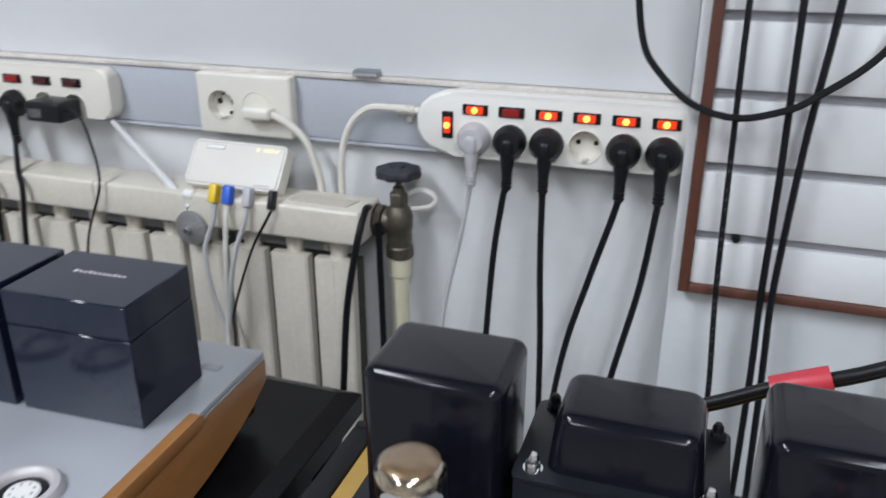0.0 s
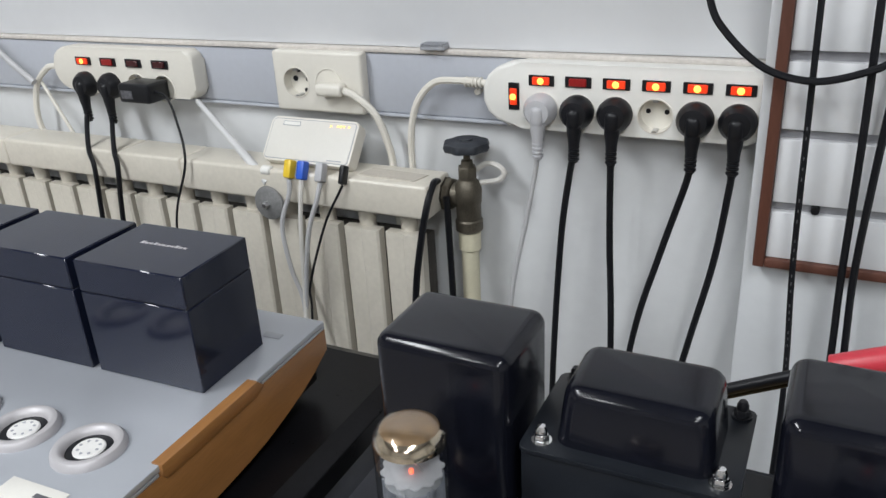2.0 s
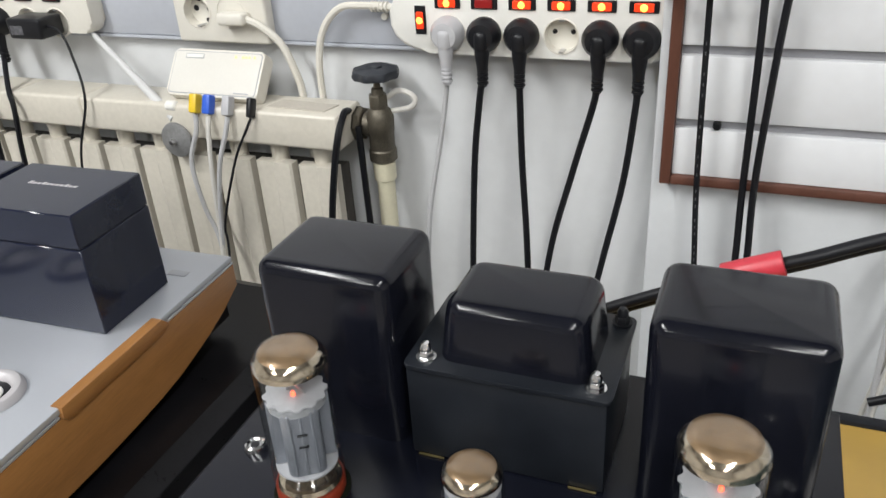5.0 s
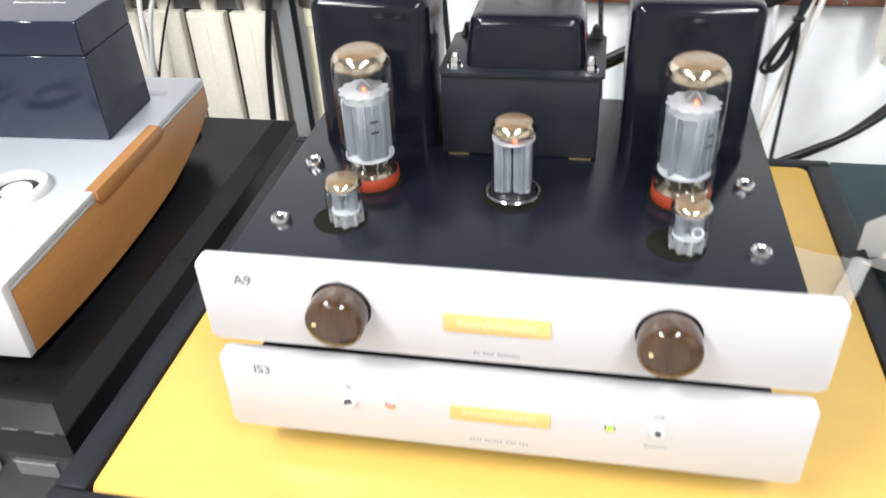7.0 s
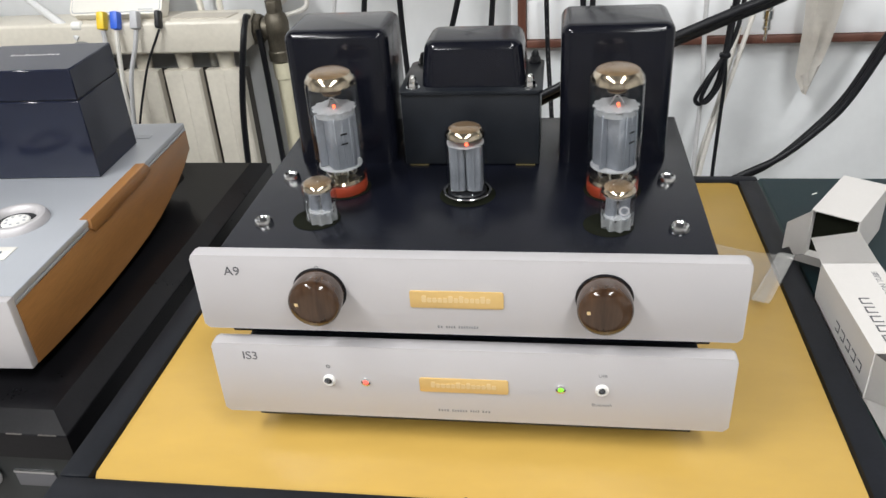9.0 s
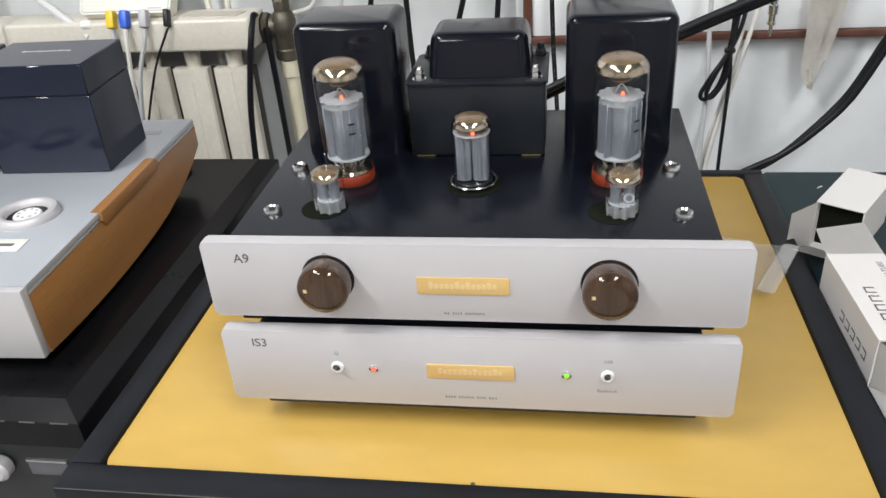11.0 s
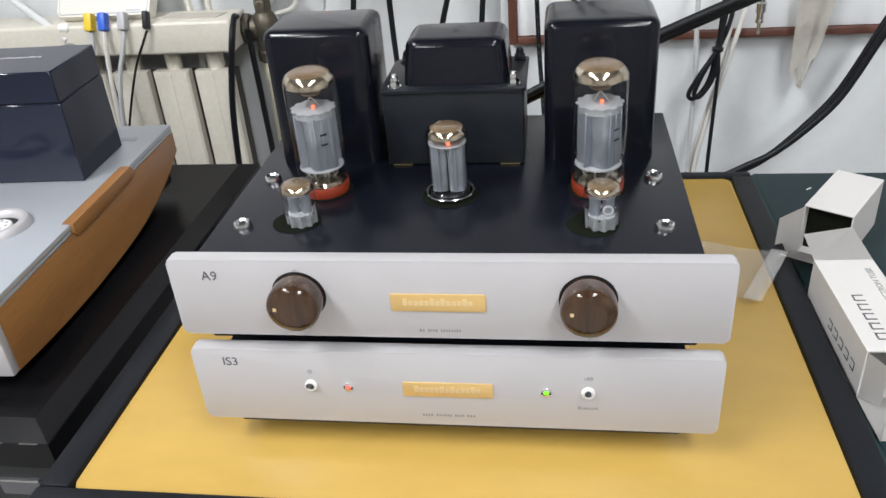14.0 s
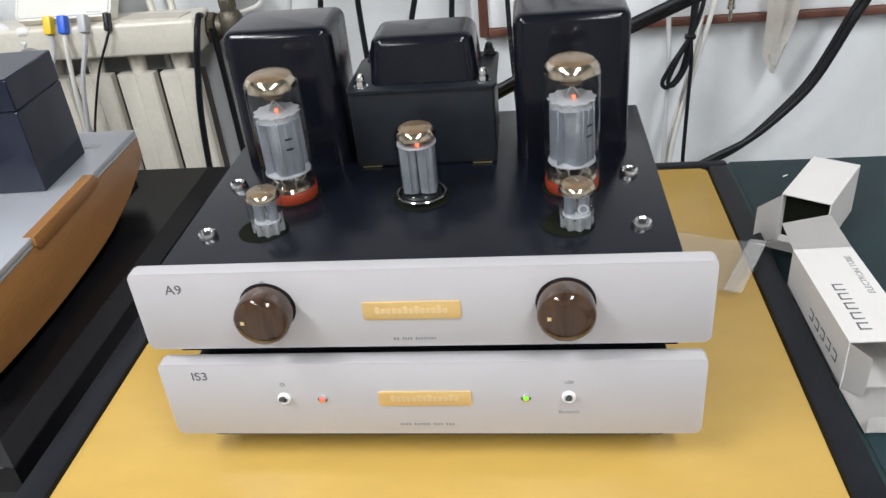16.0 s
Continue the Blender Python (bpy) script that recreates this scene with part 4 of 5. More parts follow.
for x in (-0.0852, 0.0803):
    s = part("toggle_switch", turned([(0.0020, 0.0), (0.0040, 0.0), (0.0040, 0.0012), (0.0033, 0.0020), (0.0020, 0.0020)], (x, QY, 0.7465), "y", 24), CERAMIC, u, "pale switch bush")
    part("lever", cord([(x, QY - 0.001, 0.7468), (x, QY - 0.0035, 0.7485), (x, QY - 0.0056, 0.7502)], 0.0015, 10), BLACK_PL, s, "short dark lever")
    part("dark_core", rod((x, QY + 0.0005, 0.7470), 0.0019, 0.0018, "y", 0, 16), BLACK_PL, s)
for x, m, lab in ((-0.0622, LED_RED, "glowing red light"), (0.0562, LED_GREEN, "glowing green light")):
    s = part("indicator", turned([(0.0018, 0.0), (0.0031, 0.0), (0.0029, 0.0010), (0.0018, 0.0012)], (x, QY, 0.7460), "y", 24), CHROME, u, "chrome light bezel")
    part("lens", turned([(0.0019, 0.0002), (0.0015, 0.0011), (0, 0.0015)], (x, QY, 0.7460), "y", 18), m, s, lab)

# ---- the valve amplifier ----
OFFSET = Vector((0, 0, 0.002))
a = thing("valve_amplifier", (-0.002, 0.12, 0.7695), "black valve amplifier, silver front, brown knobs, three transformers", "amplifier")
TOP = 0.834
FY = -0.009
part("front_panel", prism(rounded(-0.1570, 0.1583, 0.7862, 0.8378, 0.0028), "y", FY, FY + 0.0092, 0.0013, seg=2), SILVER, a, "satin silver front panel")
part("chassis", box(-0.1445, 0.1435, FY + 0.0094, 0.214, 0.7770, TOP, 0.0012), PLATE, a, "satin black steel chassis")
for fx in (-0.115, 0.110):
    for fy in (0.04, 0.185):
        part("foot", rod((fx, fy, 0.7703), 0.011, 0.0067, "z", 0.001, 20), BLACK_PL, a)
lettering("model_mark", "A9", 0.0085, FRONT(-0.1325, 0.8270, FY - 0.0001), INK, a, "dark printed A9")
gold_plate(a, -0.0282, 0.0258, 0.8052, 0.8168, FY)
print_bar(a, -0.001, 0.7915, FY, (0.0035, 0.006, 0.012))
part("power_mark", turned([(0.0009, 0), (0.0014, 0), (0.0014, 0.0002), (0.0009, 0.0002)], (-0.0810, FY, 0.8305), "y", 16), PRINT, a)
for x, z in ((-0.0812, 0.8145), (0.0816, 0.8140)):
    # Thin black ring paints the contact shadow round the knob's base.
    part("knob_shadow_ring", turned([(0.0138, 0.0), (0.0160, 0.0), (0.0158, 0.0006), (0.0138, 0.0006)], (x, FY, z), "y", 40), BLACK_PL, a, "black ring painting the shadow behind the knob")
    kn = part("knob", turned([(0.0148, 0.0007), (0.0153, 0.002), (0.0153, 0.0120), (0.0148, 0.0142), (0.0130, 0.0160), (0.008, 0.0170), (0, 0.0173)], (x, FY, z), "y", 48), KNOB, a, "smoked brown knob with a glossy face")
    part("pointer", box(x - 0.0100, x - 0.0080, FY - 0.0171, FY - 0.0150, z + 0.0005, z + 0.0025), GOLD_HI, kn, "small gold pointer mark")
for x, y in ((-0.1268, 0.037), (-0.1278, 0.102), (0.1255, 0.035), (0.1255, 0.1005)):
    s = part("cover_screw", turned([(0.0030, 0.0020), (0.0042, 0.0036), (0.0052, 0.0030), (0.0058, 0.0012), (0.0059, 0.0)], (x, y, TOP), seg=28), BRIGHT, a, "chrome cup washer")
    part("screw_head", turned([(0, 0.0010), (0.0014, 0.0010), (0.0017, 0.0024), (0.0029, 0.0024), (0.0032, 0.0014)], (x, y, TOP), seg=20), STEEL, s, "socket screw head")
    part("hex_recess", turned([(0, 0.0012), (0.0024, 0.0012), (0.0024, 0.0030), (0, 0.0030)], (x, y, TOP), seg=6), BLACK_PL, s)


def tall_transformer(x0, x1, y0, y1):
    own = bmesh.new()
    bmesh.ops.create_cube(own, size=1, matrix=Matrix.LocRotScale(((x0 + x1) / 2, (y0 + y1) / 2, (TOP + 0.9285) / 2), None, (x1 - x0, y1 - y0, 0.9285 - TOP)))
    up = [e for e in own.edges if abs(e.verts[0].co.z - e.verts[1].co.z) > 0.01]
    bmesh.ops.bevel(own, geom=up, offset=0.0075, segments=4, affect="EDGES", profile=0.5)
    rim = [e for e in own.edges if min(e.verts[0].co.z, e.verts[1].co.z) > 0.928]
    bmesh.ops.bevel(own, geom=rim, offset=0.0065, segments=4, affect="EDGES", profile=0.5)
    part("output_transformer", own, ENAMEL, a, "tall glossy black transformer can")


tall_transformer(-0.1285, -0.0575, 0.127, 0.183)
tall_transformer(0.0560, 0.1275, 0.127, 0.183)
ct = part("power_transformer", box(-0.0510, 0.0425, 0.124, 0.188, TOP + 0.0005, 0.8855, 0.0012), ENAMEL_MATT, a, "black mains transformer core")
part("flange", prism(rounded(-0.0520, 0.0445, 0.1225, 0.1905, 0.004), "z", 0.8857, 0.8880, 0.0005), ENAMEL_MATT, ct)
own = bmesh.new()
X0, X1, Y0, Y1, Z0, Z1 = -0.0375, 0.0335, 0.1305, 0.1805, 0.8881, 0.9180
rows = ((X0, X1, Y0, Y1, Z0), (X0 + 0.003, X1 - 0.003, Y0 + 0.003, Y1 - 0.003, Z1))
vs = [[own.verts.new((x, y, z)) for x, y in ((p, r_), (q_, r_), (q_, s_), (p, s_))] for p, q_, r_, s_, z in rows]
own.faces.new(vs[0]), own.faces.new(vs[1])
for i in range(4):
    own.faces.new((vs[0][i], vs[0][(i + 1) % 4], vs[1][(i + 1) % 4], vs[1][i]))
bmesh.ops.bevel(own, geom=[e for e in own.edges if abs(e.verts[0].co.z - e.verts[1].co.z) > 0.01], offset=0.008, segments=4, affect="EDGES", profile=0.5)
bmesh.ops.bevel(own, geom=[e for e in own.edges if min(e.verts[0].co.z, e.verts[1].co.z) > Z1 - 0.0005], offset=0.006, segments=4, affect="EDGES", profile=0.5)
part("bell_cover", own, ENAMEL, ct, "glossy black pressed bell cover")
for x, y in ((-0.0430, 0.1310), (0.0360, 0.1310), (0.0380, 0.1840), (-0.0430, 0.1840)):
    bm = turned([(0.0037, 0.0006), (0.0037, 0.0034), (0.0033, 0.0040), (0.0026, 0.0040)], (x, y, 0.8881), seg=6)
    turned([(0.0028, 0.0040), (0.0028, 0.0062), (0.0018, 0.0082), (0, 0.0087)], (x, y, 0.8881), seg=20, bm=bm)
    turned([(0.0048, 0), (0.0048, 0.0007), (0.003, 0.0007)], (x, y, 0.8880), seg=24, bm=bm)
    front = y < 0.15
    part("dome_nut", bm, CHROME if front else BLACK_PL, ct, "chrome dome nut on a washer" if front else "black dome nut")
part("foil_edge", box(-0.0475, -0.0345, 0.1228, 0.1238, TOP + 0.0004, TOP + 0.0010), FOIL, ct, "thin brass foil edge")
part("foil_edge", box(0.0265, 0.0395, 0.1228, 0.1238, TOP + 0.0004, TOP + 0.0010), FOIL, ct, "thin brass foil edge")


def hole(x, y, r):
    part("valve_hole", turned([(0, 0.0002), (r, 0.0002), (r, 0.0004), (0, 0.0004)], (x, y, TOP), seg=36), OPENING_SHADE, a, "dark round opening")




def glass_shell(r, z0, z1, x, y, seg=40, dome=0.6):
    prof = [(r * 0.96, z0), (r, z0 + 0.003)]
    n = 14
    hd = r * dome
    for i in range(n + 1):
        t_ = i / n * math.pi / 2
        prof.append((max(r * math.cos(t_) ** 0.58, 0.0) if i < n else 0, z1 - hd + hd * math.sin(t_)))
    return turned(prof, (x, y, 0), seg=seg), prof


def getter_flash(v, prof, x, y, z1, deep, seg, label):
    """The flashed top inside a valve: a mirror ring and a brown cap over it."""
    inner = [(max(p - 0.0005, 0), q - 0.0004) for p, q in prof if q > z1 - deep]
    split = z1 - 0.26 * deep
    lower = [row for row in inner if row[1] <= split]
    upper = [lower[-1]] + [row for row in inner if row[1] > split]
    part("getter", turned(lower, (x, y, 0), seg=seg), GETTER, v, label)
    part("getter_cap", turned(upper, (x, y, 0), seg=seg), GETTER_TOP, v, "dull brown cap of the getter")


def power_valve(x, y, turn_deg):
    v = thing("power_valve", (x, y, TOP + 0.0005), "large glass power valve with an orange-red base, lit heater", "valve", "power valves")
    r, z0, z1 = 0.0165, 0.8415, 0.9170
    hole(x, y + 0.0005, 0.0182)
    part("base", turned([(0, 0.0005), (0.0156, 0.0005), (0.0161, 0.002), (0.0161, 0.0068), (0.0157, 0.0076), (0, 0.0074)], (x, y, TOP), seg=40), ORANGE_BASE, v, "orange-red base ring")
    bm, prof = glass_shell(r, z0, z1, x, y)
    part("glass", bm, GLASS, v, "clear glass envelope")
    getter_flash(v, prof, x, y, z1, 0.0105, 40, "mirror-brown getter flash")
    part("getter_cup", turned([(0, 0.9005), (0.006, 0.9005), (0.0062, 0.9015), (0, 0.9015)], (x, y, 0), seg=20), GETTER_TOP, v)
    teeth = []
    for i in range(48):
        rr = 0.0142 if i % 4 < 2 else 0.0128
        teeth.append((x + rr * math.cos(2 * math.pi * i / 48), y + rr * math.sin(2 * math.pi * i / 48)))
    part("top_mica", prism(teeth, "z", 0.8911, 0.8918), MICA, v, "white toothed mica disc")
    part("mica_collar", turned([(0.0126, 0.8870), (0.0131, 0.8870), (0.0131, 0.8910), (0.0126, 0.8910)], (x, y, 0), seg=36), FROST, v, "frosted rim below the mica")
    part("spacer", turned([(0.0060, 0.8890), (0.0100, 0.8890), (0.0104, 0.8911), (0.0060, 0.8911)], (x, y, 0), seg=24), MICA, v)
    bm = prism(rounded(-0.0085, 0.0085, -0.0115, 0.0115, 0.003), "z", 0.8532, 0.8890, 0.0006)
    for sgn in (-1, 1):
        box(sgn * 0.0085, sgn * 0.0138, -0.0008, 0.0008, 0.8535, 0.8885, 0.0003, 1, bm)
        for k_ in (-0.005, 0.0, 0.005):
            box(k_ - 0.0006, k_ + 0.0006, sgn * 0.0113, sgn * 0.0125, 0.8538, 0.8880, 0.0003, 1, bm)
    bm.transform(Matrix.Translation((x, y, 0)) @ pose(0, 0, 0, 0, 0, turn_deg))
    part("anode", bm, ANODE, v, "grey metal anode")
    bm = bmesh.new()
    for z in (0.8700, 0.8765):
        box(-0.0022, 0.0022, -0.0129, -0.0124, z, z + 0.0010, 0, 1, bm)
    bm.transform(Matrix.Translation((x, y, 0)) @ pose(0, 0, 0, 0, 0, turn_deg))
    part("anode_slots", bm, BLACK_PL, v)
    part("bottom_mica", turned([(0, 0.8520), (0.0142, 0.8520), (0.0142, 0.8530), (0, 0.8530)], (x, y, 0), seg=30), MICA, v, "white mica disc")
    part("stem", turned([(0.014, 0.8425), (0.010, 0.846), (0.0065, 0.8495), (0, 0.8505)], (x, y, 0), seg=24), GLASS, v)
    bm = bmesh.new()
    for i in range(7):
        an = i * 2 * math.pi / 7
        cord([(x + 0.006 * math.cos(an), y + 0.006 * math.sin(an), 0.8430), (x + 0.010 * math.cos(an), y + 0.010 * math.sin(an), 0.8480), (x + 0.008 * math.cos(an), y + 0.008 * math.sin(an), 0.8522)], 0.0006, 6, bm, 3)
    part("lead_wires", bm, STEEL, v)
    # Added mirror disc imitates the gold reflection in the clear glass foot.
    part("base_glint", turned([(0.0150, 0.8420), (0.0140, 0.8440), (0.0100, 0.8446), (0, 0.8446)], (x, y, 0), seg=30), GETTER, v, "brassy mirror disc imitating the gold reflection in the clear foot")
    part("heater", rod((x + 0.001, y - 0.003, 0.8918), 0.0010, 0.0024, "z", 0.0004, 10), HEATER, v, "glowing orange heater tip")
    part("heater_wire", cord([(x - 0.004, y, 0.8918), (x, y - 0.002, 0.8985), (x + 0.005, y, 0.8918)], 0.0005, 6), STEEL, v)


power_valve(-0.0868, 0.0868, 35)
power_valve(0.0895, 0.0855, 50)


def rectifier(x, y):
    v = thing("rectifier_valve", (x, y, TOP + 0.0005), "mid-size glass rectifier valve with a metal ring, lit heater", "valve")
    hole(x, y, 0.0182)
    part("base_ring", turned([(0.0142, 0.0026), (0.0156, 0.0030), (0.0158, 0.0036), (0.0154, 0.0041), (0.0142, 0.0040)], (x, y, TOP), seg=40), CHROME, v, "metal base ring")
    part("base", rod((x, y, TOP + 0.0004), 0.0125, 0.0045, "z", 0.0008, 30), BLACK_PL, v)
    z0, z1, r = TOP + 0.0048, 0.8830, 0.0130
    bm, prof = glass_shell(r, z0, z1, x, y, 36, 0.55)
    part("glass", bm, GLASS, v, "clear glass envelope")
    getter_flash(v, prof, x, y, z1, 0.0086, 36, "mirror-brown getter flash")
    bm = bmesh.new()
    for dx in (-0.0052, 0.0052):
        prism(rounded(dx - 0.0049, dx + 0.0049, -0.0075, 0.0075, 0.002), "z", 0.8402, 0.8705, 0.0004, bm)
        box(dx - 0.0006, dx + 0.0006, -0.0090, -0.0075, 0.8406, 0.8700, 0, 1, bm)
    bm.transform(Matrix.Translation((x, y, 0)))
    part("anode", bm, ANODE, v, "twin grey anodes")
    part("mica", turned([(0, 0.8707), (0.0118, 0.8707), (0.0118, 0.8713), (0, 0.8713)], (x, y, 0), seg=26), MICA, v)
    part("heater", box(x + 0.0005, x + 0.0025, y - 0.0075, y - 0.0065, 0.8714, 0.8742), HEATER, v, "glowing red heater")


rectifier(-0.0025, 0.0780)




def small_valve(x, y, zt, mark):
    v = thing("small_valve", (x, y, TOP + 0.0005), "small clear glass preamplifier valve with a pointed tip", "valve", "small valves")
    hole(x - 0.0045, y + 0.002, 0.0150)
    z0, r = TOP + 0.0006, 0.0104
    bm, prof = glass_shell(r, z0, zt - 0.0025, x, y, 32, 0.5)
    part("glass", bm, GLASS, v, "clear glass envelope")
    part("tip", turned([(0.0030, zt - 0.0032), (0.0018, zt - 0.0016), (0.0006, zt)], (x, y, 0), seg=14), GLASS, v)
    getter_flash(v, prof, x, y, zt - 0.0025, 0.0075, 32, "silvery getter flash")
    part("mica", turned([(0, zt - 0.0098), (0.0088, zt - 0.0098), (0.0088, zt - 0.0092), (0, zt - 0.0092)], (x, y, 0), seg=20), FROST, v)
    bm = bmesh.new()
    for dx in (-0.0038, 0.0038):
        rod((x + dx, y, TOP + 0.0045), 0.0032, zt - 0.0105 - TOP - 0.0045, "z", 0.0005, 12, bm)
    part("anode", bm, ANODE, v, "twin grey anodes")
    bm = bmesh.new()
    for i in range(9):
        an = i * 2 * math.pi / 9
        rod((x + 0.0078 * math.cos(an), y + 0.0078 * math.sin(an), TOP + 0.0006), 0.0008, 0.0050, "z", 0, 8, bm)
    part("pins", bm, CHROME, v, "bright pins")
    bm = bmesh.new()
    nn = 36
    foot = [0.0085 + 0.0011 * math.cos(i * math.pi / 2) for i in range(nn)]
    lo = [bm.verts.new((x + foot[i] * math.cos(i * 2 * math.pi / nn), y + foot[i] * math.sin(i * 2 * math.pi / nn), TOP + 0.0012)) for i in range(nn)]
    hi = [bm.verts.new((x + 0.0096 * math.cos(i * 2 * math.pi / nn), y + 0.0096 * math.sin(i * 2 * math.pi / nn), TOP + 0.0092 + 0.0013 * math.cos(i * math.pi / 2))) for i in range(nn)]
    for i in range(nn):
        bm.faces.new((lo[i], lo[(i + 1) % nn], hi[(i + 1) % nn], hi[i]))
    part("glass_foot", bm, FROST, v, "frosted glass foot")
    part("lower_mica", turned([(0, TOP + 0.0082), (0.0080, TOP + 0.0082), (0.0080, TOP + 0.0086), (0, TOP + 0.0086)], (x, y, 0), seg=20), FROST, v)
    if mark:
        bm = turned([(0.0021, 0.0), (0.0030, 0.0), (0.0030, 0.0001), (0.0021, 0.0001)], (x + 0.003, y - 0.01045, zt - 0.0155), "y", 20)
        part("white_mark", bm, MICA, v, "white printed ring")


small_valve(-0.0895, 0.0410, 0.8655, False)
small_valve(0.0897, 0.0370, 0.8655, True)

# ---- cables behind the amplifier ----
OFFSET = Vector((0, 0, 0))
q = thing("speaker_cable", (0.1, 0.36, 0.82), "thick black twin speaker cable with a red sleeve", "cable")
for off in (0.0, 0.0085):
    part("cord", cord([(-0.035, 0.36 + off, 0.762 - off), (0.019, 0.36 + off, 0.791 - off), (0.054, 0.36 + off, 0.809 - off), (0.082, 0.36 + off, 0.824 - off), (0.125, 0.362 + off, 0.840 - off), (0.163, 0.37 + off, 0.854 - off), (0.204, 0.372 + off, 0.871 - off), (0.250, 0.378 + off, 0.888 - off), (0.32, 0.42 + off, 0.905 - off), (0.40, 0.50, 0.880 - off), (0.428, 0.545 + off, 0.825 + 0.6 * off), (0.414, 0.55 + off, 0.784 + 0.6 * off), (0.385, 0.55 + off, 0.720 + 0.4 * off), (0.354, 0.55 + off, 0.681), (0.320, 0.55 + off, 0.650 - 0.6 * off), (0.286, 0.55 + off, 0.631 - off), (0.22, 0.55, 0.595)], 0.0043, 10), RUBBER, q)
part("red_sleeve", cord([(0.079, 0.356, 0.824), (0.097, 0.356, 0.832), (0.115, 0.357, 0.839)], 0.0088, 12), RED_TAPE, q, "red sleeve")
OFFSET = Vector((0.025, 0, -0.001))
q = thing("coiled_lead", (0.215, 0.57, 0.72), "thin black lead tied into a hanging coil", "cable")
part("coil", cord([(0.240, 0.585, 0.845), (0.233, 0.572, 0.805), (0.222, 0.568, 0.775), (0.204, 0.566, 0.745), (0.193, 0.566, 0.722), (0.200, 0.566, 0.716), (0.214, 0.567, 0.735), (0.221, 0.568, 0.775), (0.224, 0.570, 0.83)], 0.0026), RUBBER, q)
part("coil", cord([(0.228, 0.580, 0.85), (0.226, 0.572, 0.80), (0.221, 0.565, 0.775), (0.208, 0.562, 0.750), (0.199, 0.562, 0.724), (0.206, 0.562, 0.720), (0.219, 0.564, 0.742), (0.223, 0.566, 0.78), (0.232, 0.575, 0.85)], 0.0026), RUBBER, q)
part("tie", rod((0.2215, 0.567, 0.772), 0.0065, 0.005, "z", 0.001, 14), BLACK_PL, q)
part("tail", cord([(0.222, 0.566, 0.773), (0.2245, 0.566, 0.745), (0.224, 0.566, 0.70), (0.223, 0.565, 0.627), (0.222, 0.56, 0.5)], 0.0023), RUBBER, q)
for lab, pts, rr, m in (("grey cable hanging on the wall", [(0.197, 0.585, 0.86), (0.198, 0.58, 0.80), (0.201, 0.577, 0.735), (0.201, 0.575, 0.642), (0.203, 0.57, 0.5)], 0.0028, GREY_CORD),
                        ("white cable hanging slantwise on the wall", [(0.262, 0.59, 0.86), (0.250, 0.58, 0.817), (0.233, 0.577, 0.741), (0.211, 0.574, 0.638), (0.20, 0.57, 0.5)], 0.0028, WHITE_CORD),
                        ("white cable hanging slantwise on the wall", [(0.240, 0.594, 0.80), (0.226, 0.588, 0.72), (0.208, 0.582, 0.638), (0.19, 0.58, 0.5)], 0.0026, WHITE_CORD)):
    q = thing("hanging_cable", pts[-1], lab, "cable", "cables behind the amplifier")
    part("cord", cord(pts, rr), m, q)
OFFSET = Vector((0.026, 0, 0.003))
q = thing("rca_connector", (0.263, 0.575, 0.785), "bare metal connector hanging on a lead", "connector")
part("barrel", turned([(0.0032, 0.850), (0.0045, 0.848), (0.0045, 0.822), (0.0058, 0.821), (0.0058, 0.811), (0.0042, 0.810), (0.0042, 0.803), (0.005, 0.802), (0.005, 0.799), (0.0022, 0.798), (0.0018, 0.786), (0, 0.785)], (0.263, 0.57, 0), seg=20), BRIGHT, q, "ridged bright barrel")
part("cord", cord([(0.263, 0.57, 0.850), (0.262, 0.58, 0.90), (0.255, 0.60, 1.0)], 0.0025), RUBBER, q)
OFFSET = Vector((0.0285, 0, 0.012))
bm = bmesh.new()
bag = [[(0.306, 0.90), (0.352, 0.90)], [(0.307, 0.84), (0.351, 0.845)], [(0.308, 0.79), (0.349, 0.80)], [(0.309, 0.75), (0.342, 0.765)], [(0.310, 0.722), (0.336, 0.738)], [(0.318, 0.706), (0.331, 0.718)], [(0.322, 0.700), (0.325, 0.704)]]
rows = []
for i, ((xa, za), (xb, zb)) in enumerate(bag):
    rows.append([bm.verts.new((xa + (xb - xa) * k_ / 6, 0.600 + 0.003 * math.sin(i * 2.1 + k_ * 1.7) - 0.004 * (k_ == 3), za + (zb - za) * k_ / 6)) for k_ in range(7)])
for r0, r1 in zip(rows, rows[1:]):
    for k_ in range(6):
        bm.faces.new((r0[k_], r0[k_ + 1], r1[k_ + 1], r1[k_]))
bmesh.ops.solidify(bm, geom=bm.faces[:], thickness=0.002)
single("plastic_bag", bm, BAG, "crumpled milky plastic bag hanging on the slat wall", "bag")

# ---- the green table and what lies on it ----
OFFSET = Vector((0.0155, 0, 0))
g = thing("side_table", (0.6, 0.1, 0), "dark green covered side table beside the rack", "table")
GZ = 0.690
part("top", box(0.2485, 1.1, -0.45, 0.412, GZ - 0.03, GZ, 0.002), GREEN, g, "dark green table cover")
part("rim", cord([(0.2475, -0.45, GZ - 0.006), (0.2475, 0.0, GZ - 0.006), (0.2475, 0.408, GZ - 0.006)], 0.0055, 14, None, 4), GREEN_RIM, g, "rounded lighter green rim")
for lx in (0.29, 1.03):
    for ly in (-0.42, 0.35):
        part("leg", box(lx, lx + 0.04, ly, ly + 0.04, 0, GZ - 0.0305, 0.002), RACK, g)
bm = cord([(0.292, 0.372, GZ + 0.0006), (0.297, 0.375, GZ + 0.0008)], 0.0006, 6)
single("thread", bm, WHITE_PL, "tiny white scrap on the green table", "scrap")


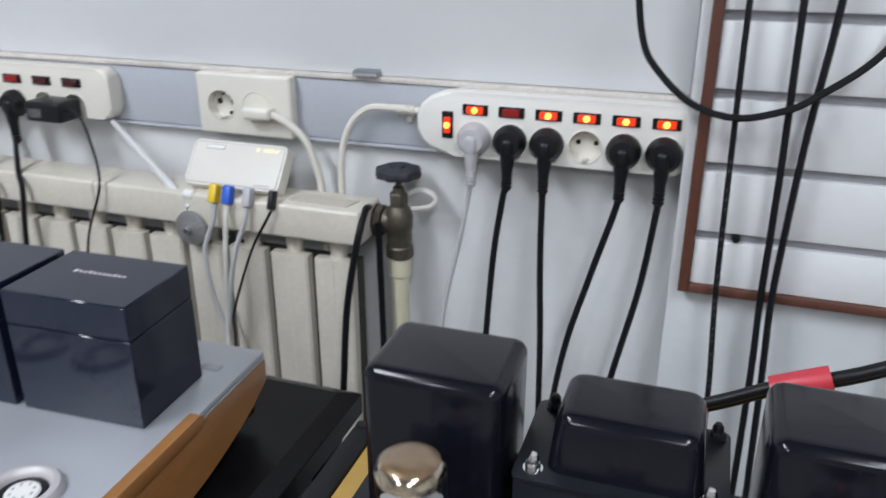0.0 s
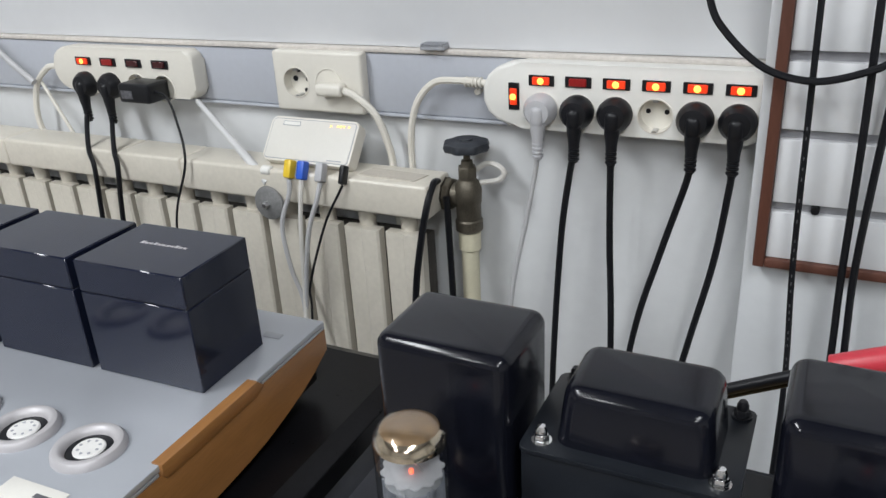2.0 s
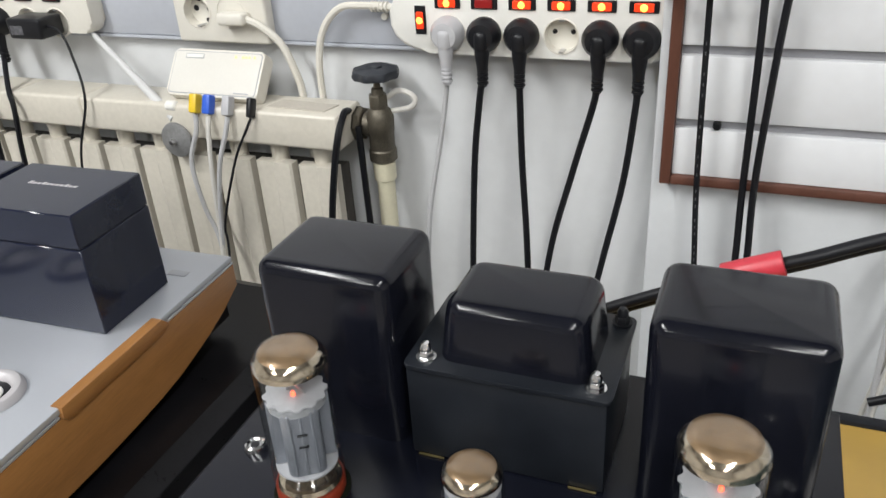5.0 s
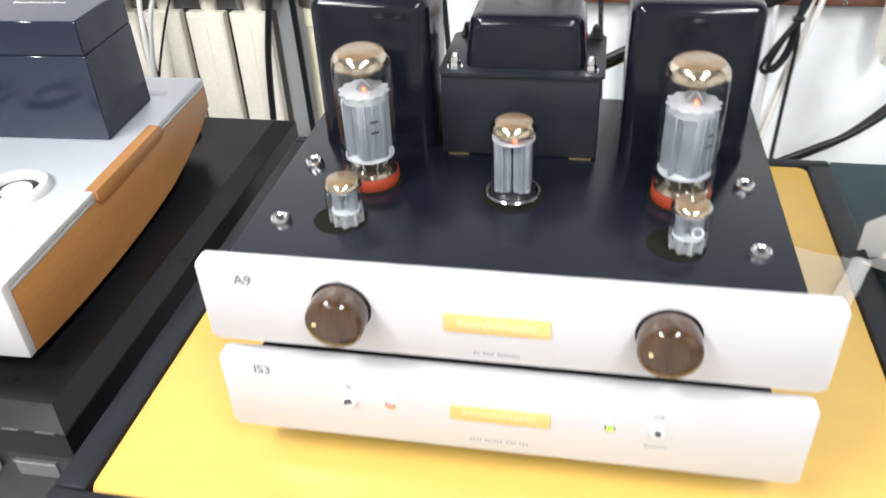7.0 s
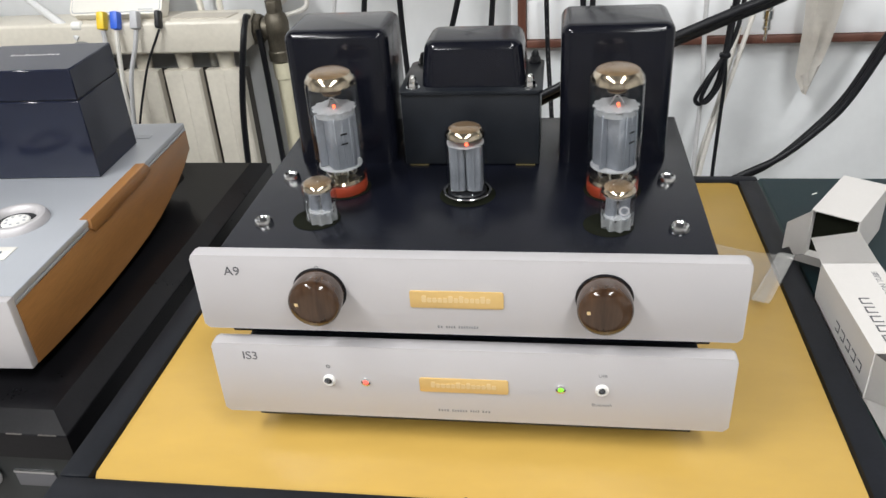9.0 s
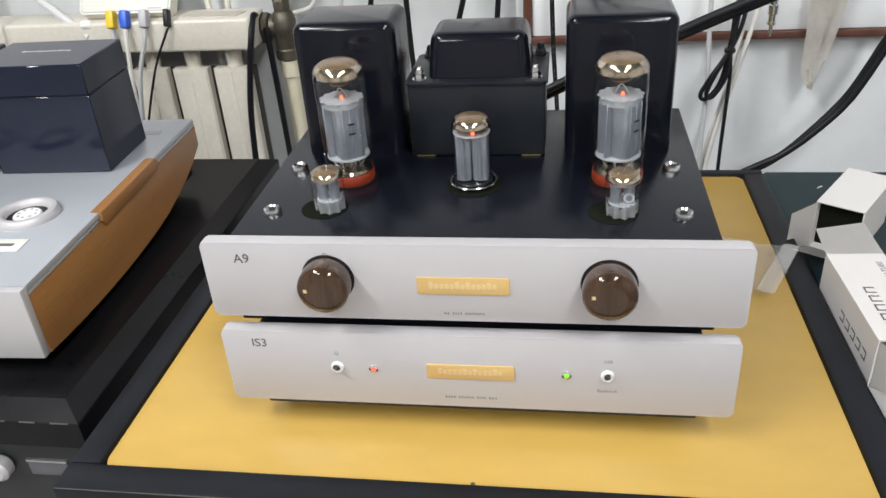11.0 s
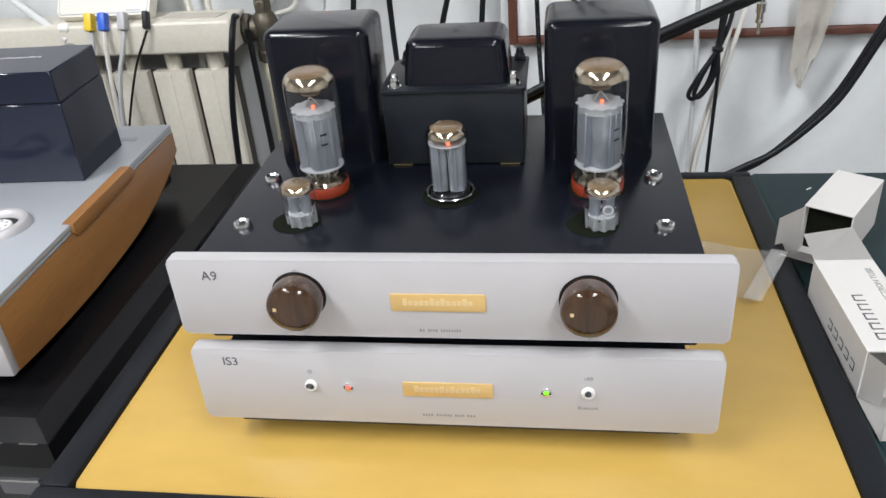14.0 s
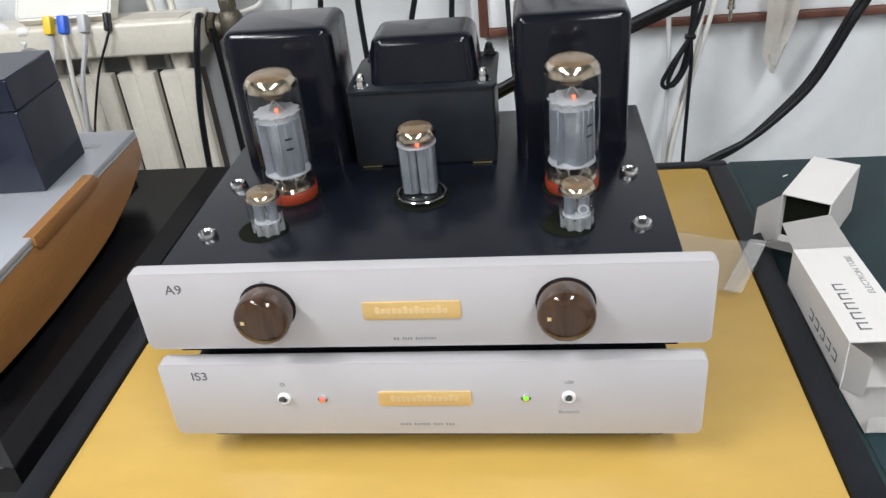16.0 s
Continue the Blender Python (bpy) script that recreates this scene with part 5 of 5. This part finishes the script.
def carton(name, at, deg, w, length, hgt, label):
    """An open carton; local x across, y along it, z up. The far end has a lifted flap, the near end hangs open."""
    q = thing(name, pose(*at, 0, 0, deg), label, "carton", world_coords=False)
    t_ = 0.0009
    part("top_panel", box(0, w, 0, length, hgt - t_, hgt), CARD, q)
    part("bottom_panel", box(0, w, 0, length, 0, t_), CARD, q)
    part("side_panel", box(0, t_, 0, length, t_ + 0.0001, hgt - t_ - 0.0001), CARD, q)
    part("side_panel", box(w - t_, w, 0, length, t_ + 0.0001, hgt - t_ - 0.0001), CARD, q)
    return q


def flap(parent, pts, material=None, name="flap"):
    bm = bmesh.new()
    bm.faces.new([bm.verts.new(p) for p in pts])
    bmesh.ops.solidify(bm, geom=bm.faces[:], thickness=0.0008)
    part(name, bm, material or CARD, parent, "", 0)


OFFSET = Vector((0, 0, 0))
W1, L1, H1 = 0.0425, 0.112, 0.039
q = carton("valve_carton", (0.2625, 0.0640, GZ), 2.0, W1, L1, H1, "open white valve carton with black print lying on its side")
flap(q, [(0, L1, H1), (W1, L1, H1), (W1 - 0.001, L1 + 0.043, H1 + 0.004), (0.001, L1 + 0.033, H1 + 0.004)])
flap(q, [(0.001, -0.0005, 0.001), (0.001, -0.0005, H1 - 0.001), (0.010, -0.013, H1 - 0.004), (0.010, -0.013, 0.004)])
flap(q, [(W1 - 0.001, -0.0005, 0.001), (W1 - 0.001, -0.0005, H1 - 0.001), (W1 - 0.006, -0.016, H1 - 0.010), (W1 - 0.006, -0.016, 0.006)])
flap(q, [(0, -0.0005, 0.0006), (W1, -0.0005, 0.0006), (W1, -0.042, 0.0012), (0, -0.042, 0.0012)])
flap(q, [(0.001, -0.042, 0.0016), (W1 - 0.001, -0.042, 0.0016), (W1 - 0.001, -0.040, 0.012), (0.001, -0.040, 0.012)], name="tuck")
part("back_wall", box(0.001, W1 - 0.001, L1 - 0.002, L1 - 0.001, 0.001, H1 - 0.001), CARD_IN, q)


def hollow(bm, put, u0, u1, v0, v1, t_=0.0011):
    for a_, b_, c_, d_ in ((u0, u1, v0, v0 + t_), (u0, u1, v1 - t_, v1), (u0, u0 + t_, v0, v1)):
        put(bm, a_, b_, c_, d_)


bm = bmesh.new()
for i in range(5):
    hollow(bm, lambda m_, a_, b_, c_, d_: box(a_, b_, c_, d_, H1 + 0.0001, H1 + 0.0003, 0, 1, m_), 0.011, 0.0185, 0.012 + 0.0112 * i, 0.0195 + 0.0112 * i)
part("print_marks", bm, INK, q, "black printed marks")
bm = bmesh.new()
for i in range(5):
    hollow(bm, lambda m_, a_, b_, c_, d_: box(-0.0003, -0.0001, a_, b_, c_, d_, 0, 1, m_), 0.012 + 0.0112 * i, 0.0195 + 0.0112 * i, 0.012, 0.0195)
part("print_marks", bm, INK, q, "black printed marks")
lettering("print_line", "ELECTRON TUBE", 0.0063, Matrix.Translation((0.0345, 0.076, H1 + 0.0001)) @ pose(0, 0, 0, 0, 0, 90), PRINT, q, "grey printed words")
W2, L2, H2 = 0.0390, 0.082, 0.045
q = carton("valve_carton", (0.2705, 0.2545, GZ), -33.3, W2, L2, H2, "open white carton lying empty on the green table")
flap(q, [(0.0005, 0, 0.001), (0.0005, 0, H2 - 0.001), (-0.012, -0.022, H2 - 0.006), (-0.012, -0.024, 0.006)])
flap(q, [(0, 0, 0.0006), (W2, 0, 0.0006), (W2 - 0.004, -0.040, 0.016), (-0.004, -0.040, 0.016)])
# Dark sheet just within the mouth paints the carton's inner shade.
part("inner_shade", box(0.001, W2 - 0.001, 0.010, 0.011, 0.001, H2 - 0.001), OPENING_SHADE, q, "near-black sheet painting the shade inside the carton")
OFFSET = Vector((0.014, -0.010, 0))
q = thing("small_carton", pose(0.322, 0.186, GZ, 0, 0, -28), "small white carton with rounded end and faint print", "carton", world_coords=False)
part("body", prism([(0.0, 0.006), (0.010, 0.0), (0.070, 0.0), (0.070, 0.052), (0.012, 0.052), (0.006, 0.046)], "z", 0.0, 0.034, 0.0025), CARD, q)
bm = bmesh.new()
for i in range(4):
    box(0.014 + 0.006 * i, 0.018 + 0.006 * i, 0.034, 0.038, 0.0341, 0.0343, 0, 1, bm)
part("print_bars", bm, PRINT, q, "grey printed bars")

# zip bag on the board edge
OFFSET = Vector((0.014, -0.008, 0))
bm = bmesh.new()
corners = [(0.158, 0.250), (0.236, 0.231), (0.200, 0.158), (0.160, 0.172)]
n = 8
rows = []
for i in range(n + 1):
    u_ = i / n
    row = []
    for k_ in range(n + 1):
        w_ = k_ / n
        px = (1 - u_) * ((1 - w_) * corners[0][0] + w_ * corners[1][0]) + u_ * ((1 - w_) * corners[3][0] + w_ * corners[2][0])
        py = (1 - u_) * ((1 - w_) * corners[0][1] + w_ * corners[1][1]) + u_ * ((1 - w_) * corners[3][1] + w_ * corners[2][1])
        row.append(bm.verts.new((px, py, 0.7075 + 0.0016 * math.sin(3 * u_ + 5 * w_) + 0.0012 * math.sin(9 * w_ - 4 * u_))))
    rows.append(row)
for r0, r1 in zip(rows, rows[1:]):
    for k_ in range(n):
        bm.faces.new((r0[k_], r0[k_ + 1], r1[k_ + 1], r1[k_]))
bmesh.ops.solidify(bm, geom=bm.faces[:], thickness=0.0008)
zb = thing("zip_bag", (0.2, 0.2, 0.705), "clear plastic zip bag lying on the board edge", "bag")
part("film", bm, FILM, zb)
bm = bmesh.new()
for (xa, ya), (xb, yb), half in (((0.2345, 0.2315), (0.1985, 0.1585), 0.0052), ((0.228, 0.2335), (0.192, 0.161), 0.0012)):
    d = Vector((xa - xb, ya - yb, 0)).normalized().cross(Vector((0, 0, 1))) * half
    prism([(xa - d.x, ya - d.y), (xa + d.x, ya + d.y), (xb + d.x, yb + d.y), (xb - d.x, yb - d.y)], "z", 0.7090, 0.7093, 0, bm)
part("zip_strip", bm, FILM_EDGE, zb, "milky zip strip")
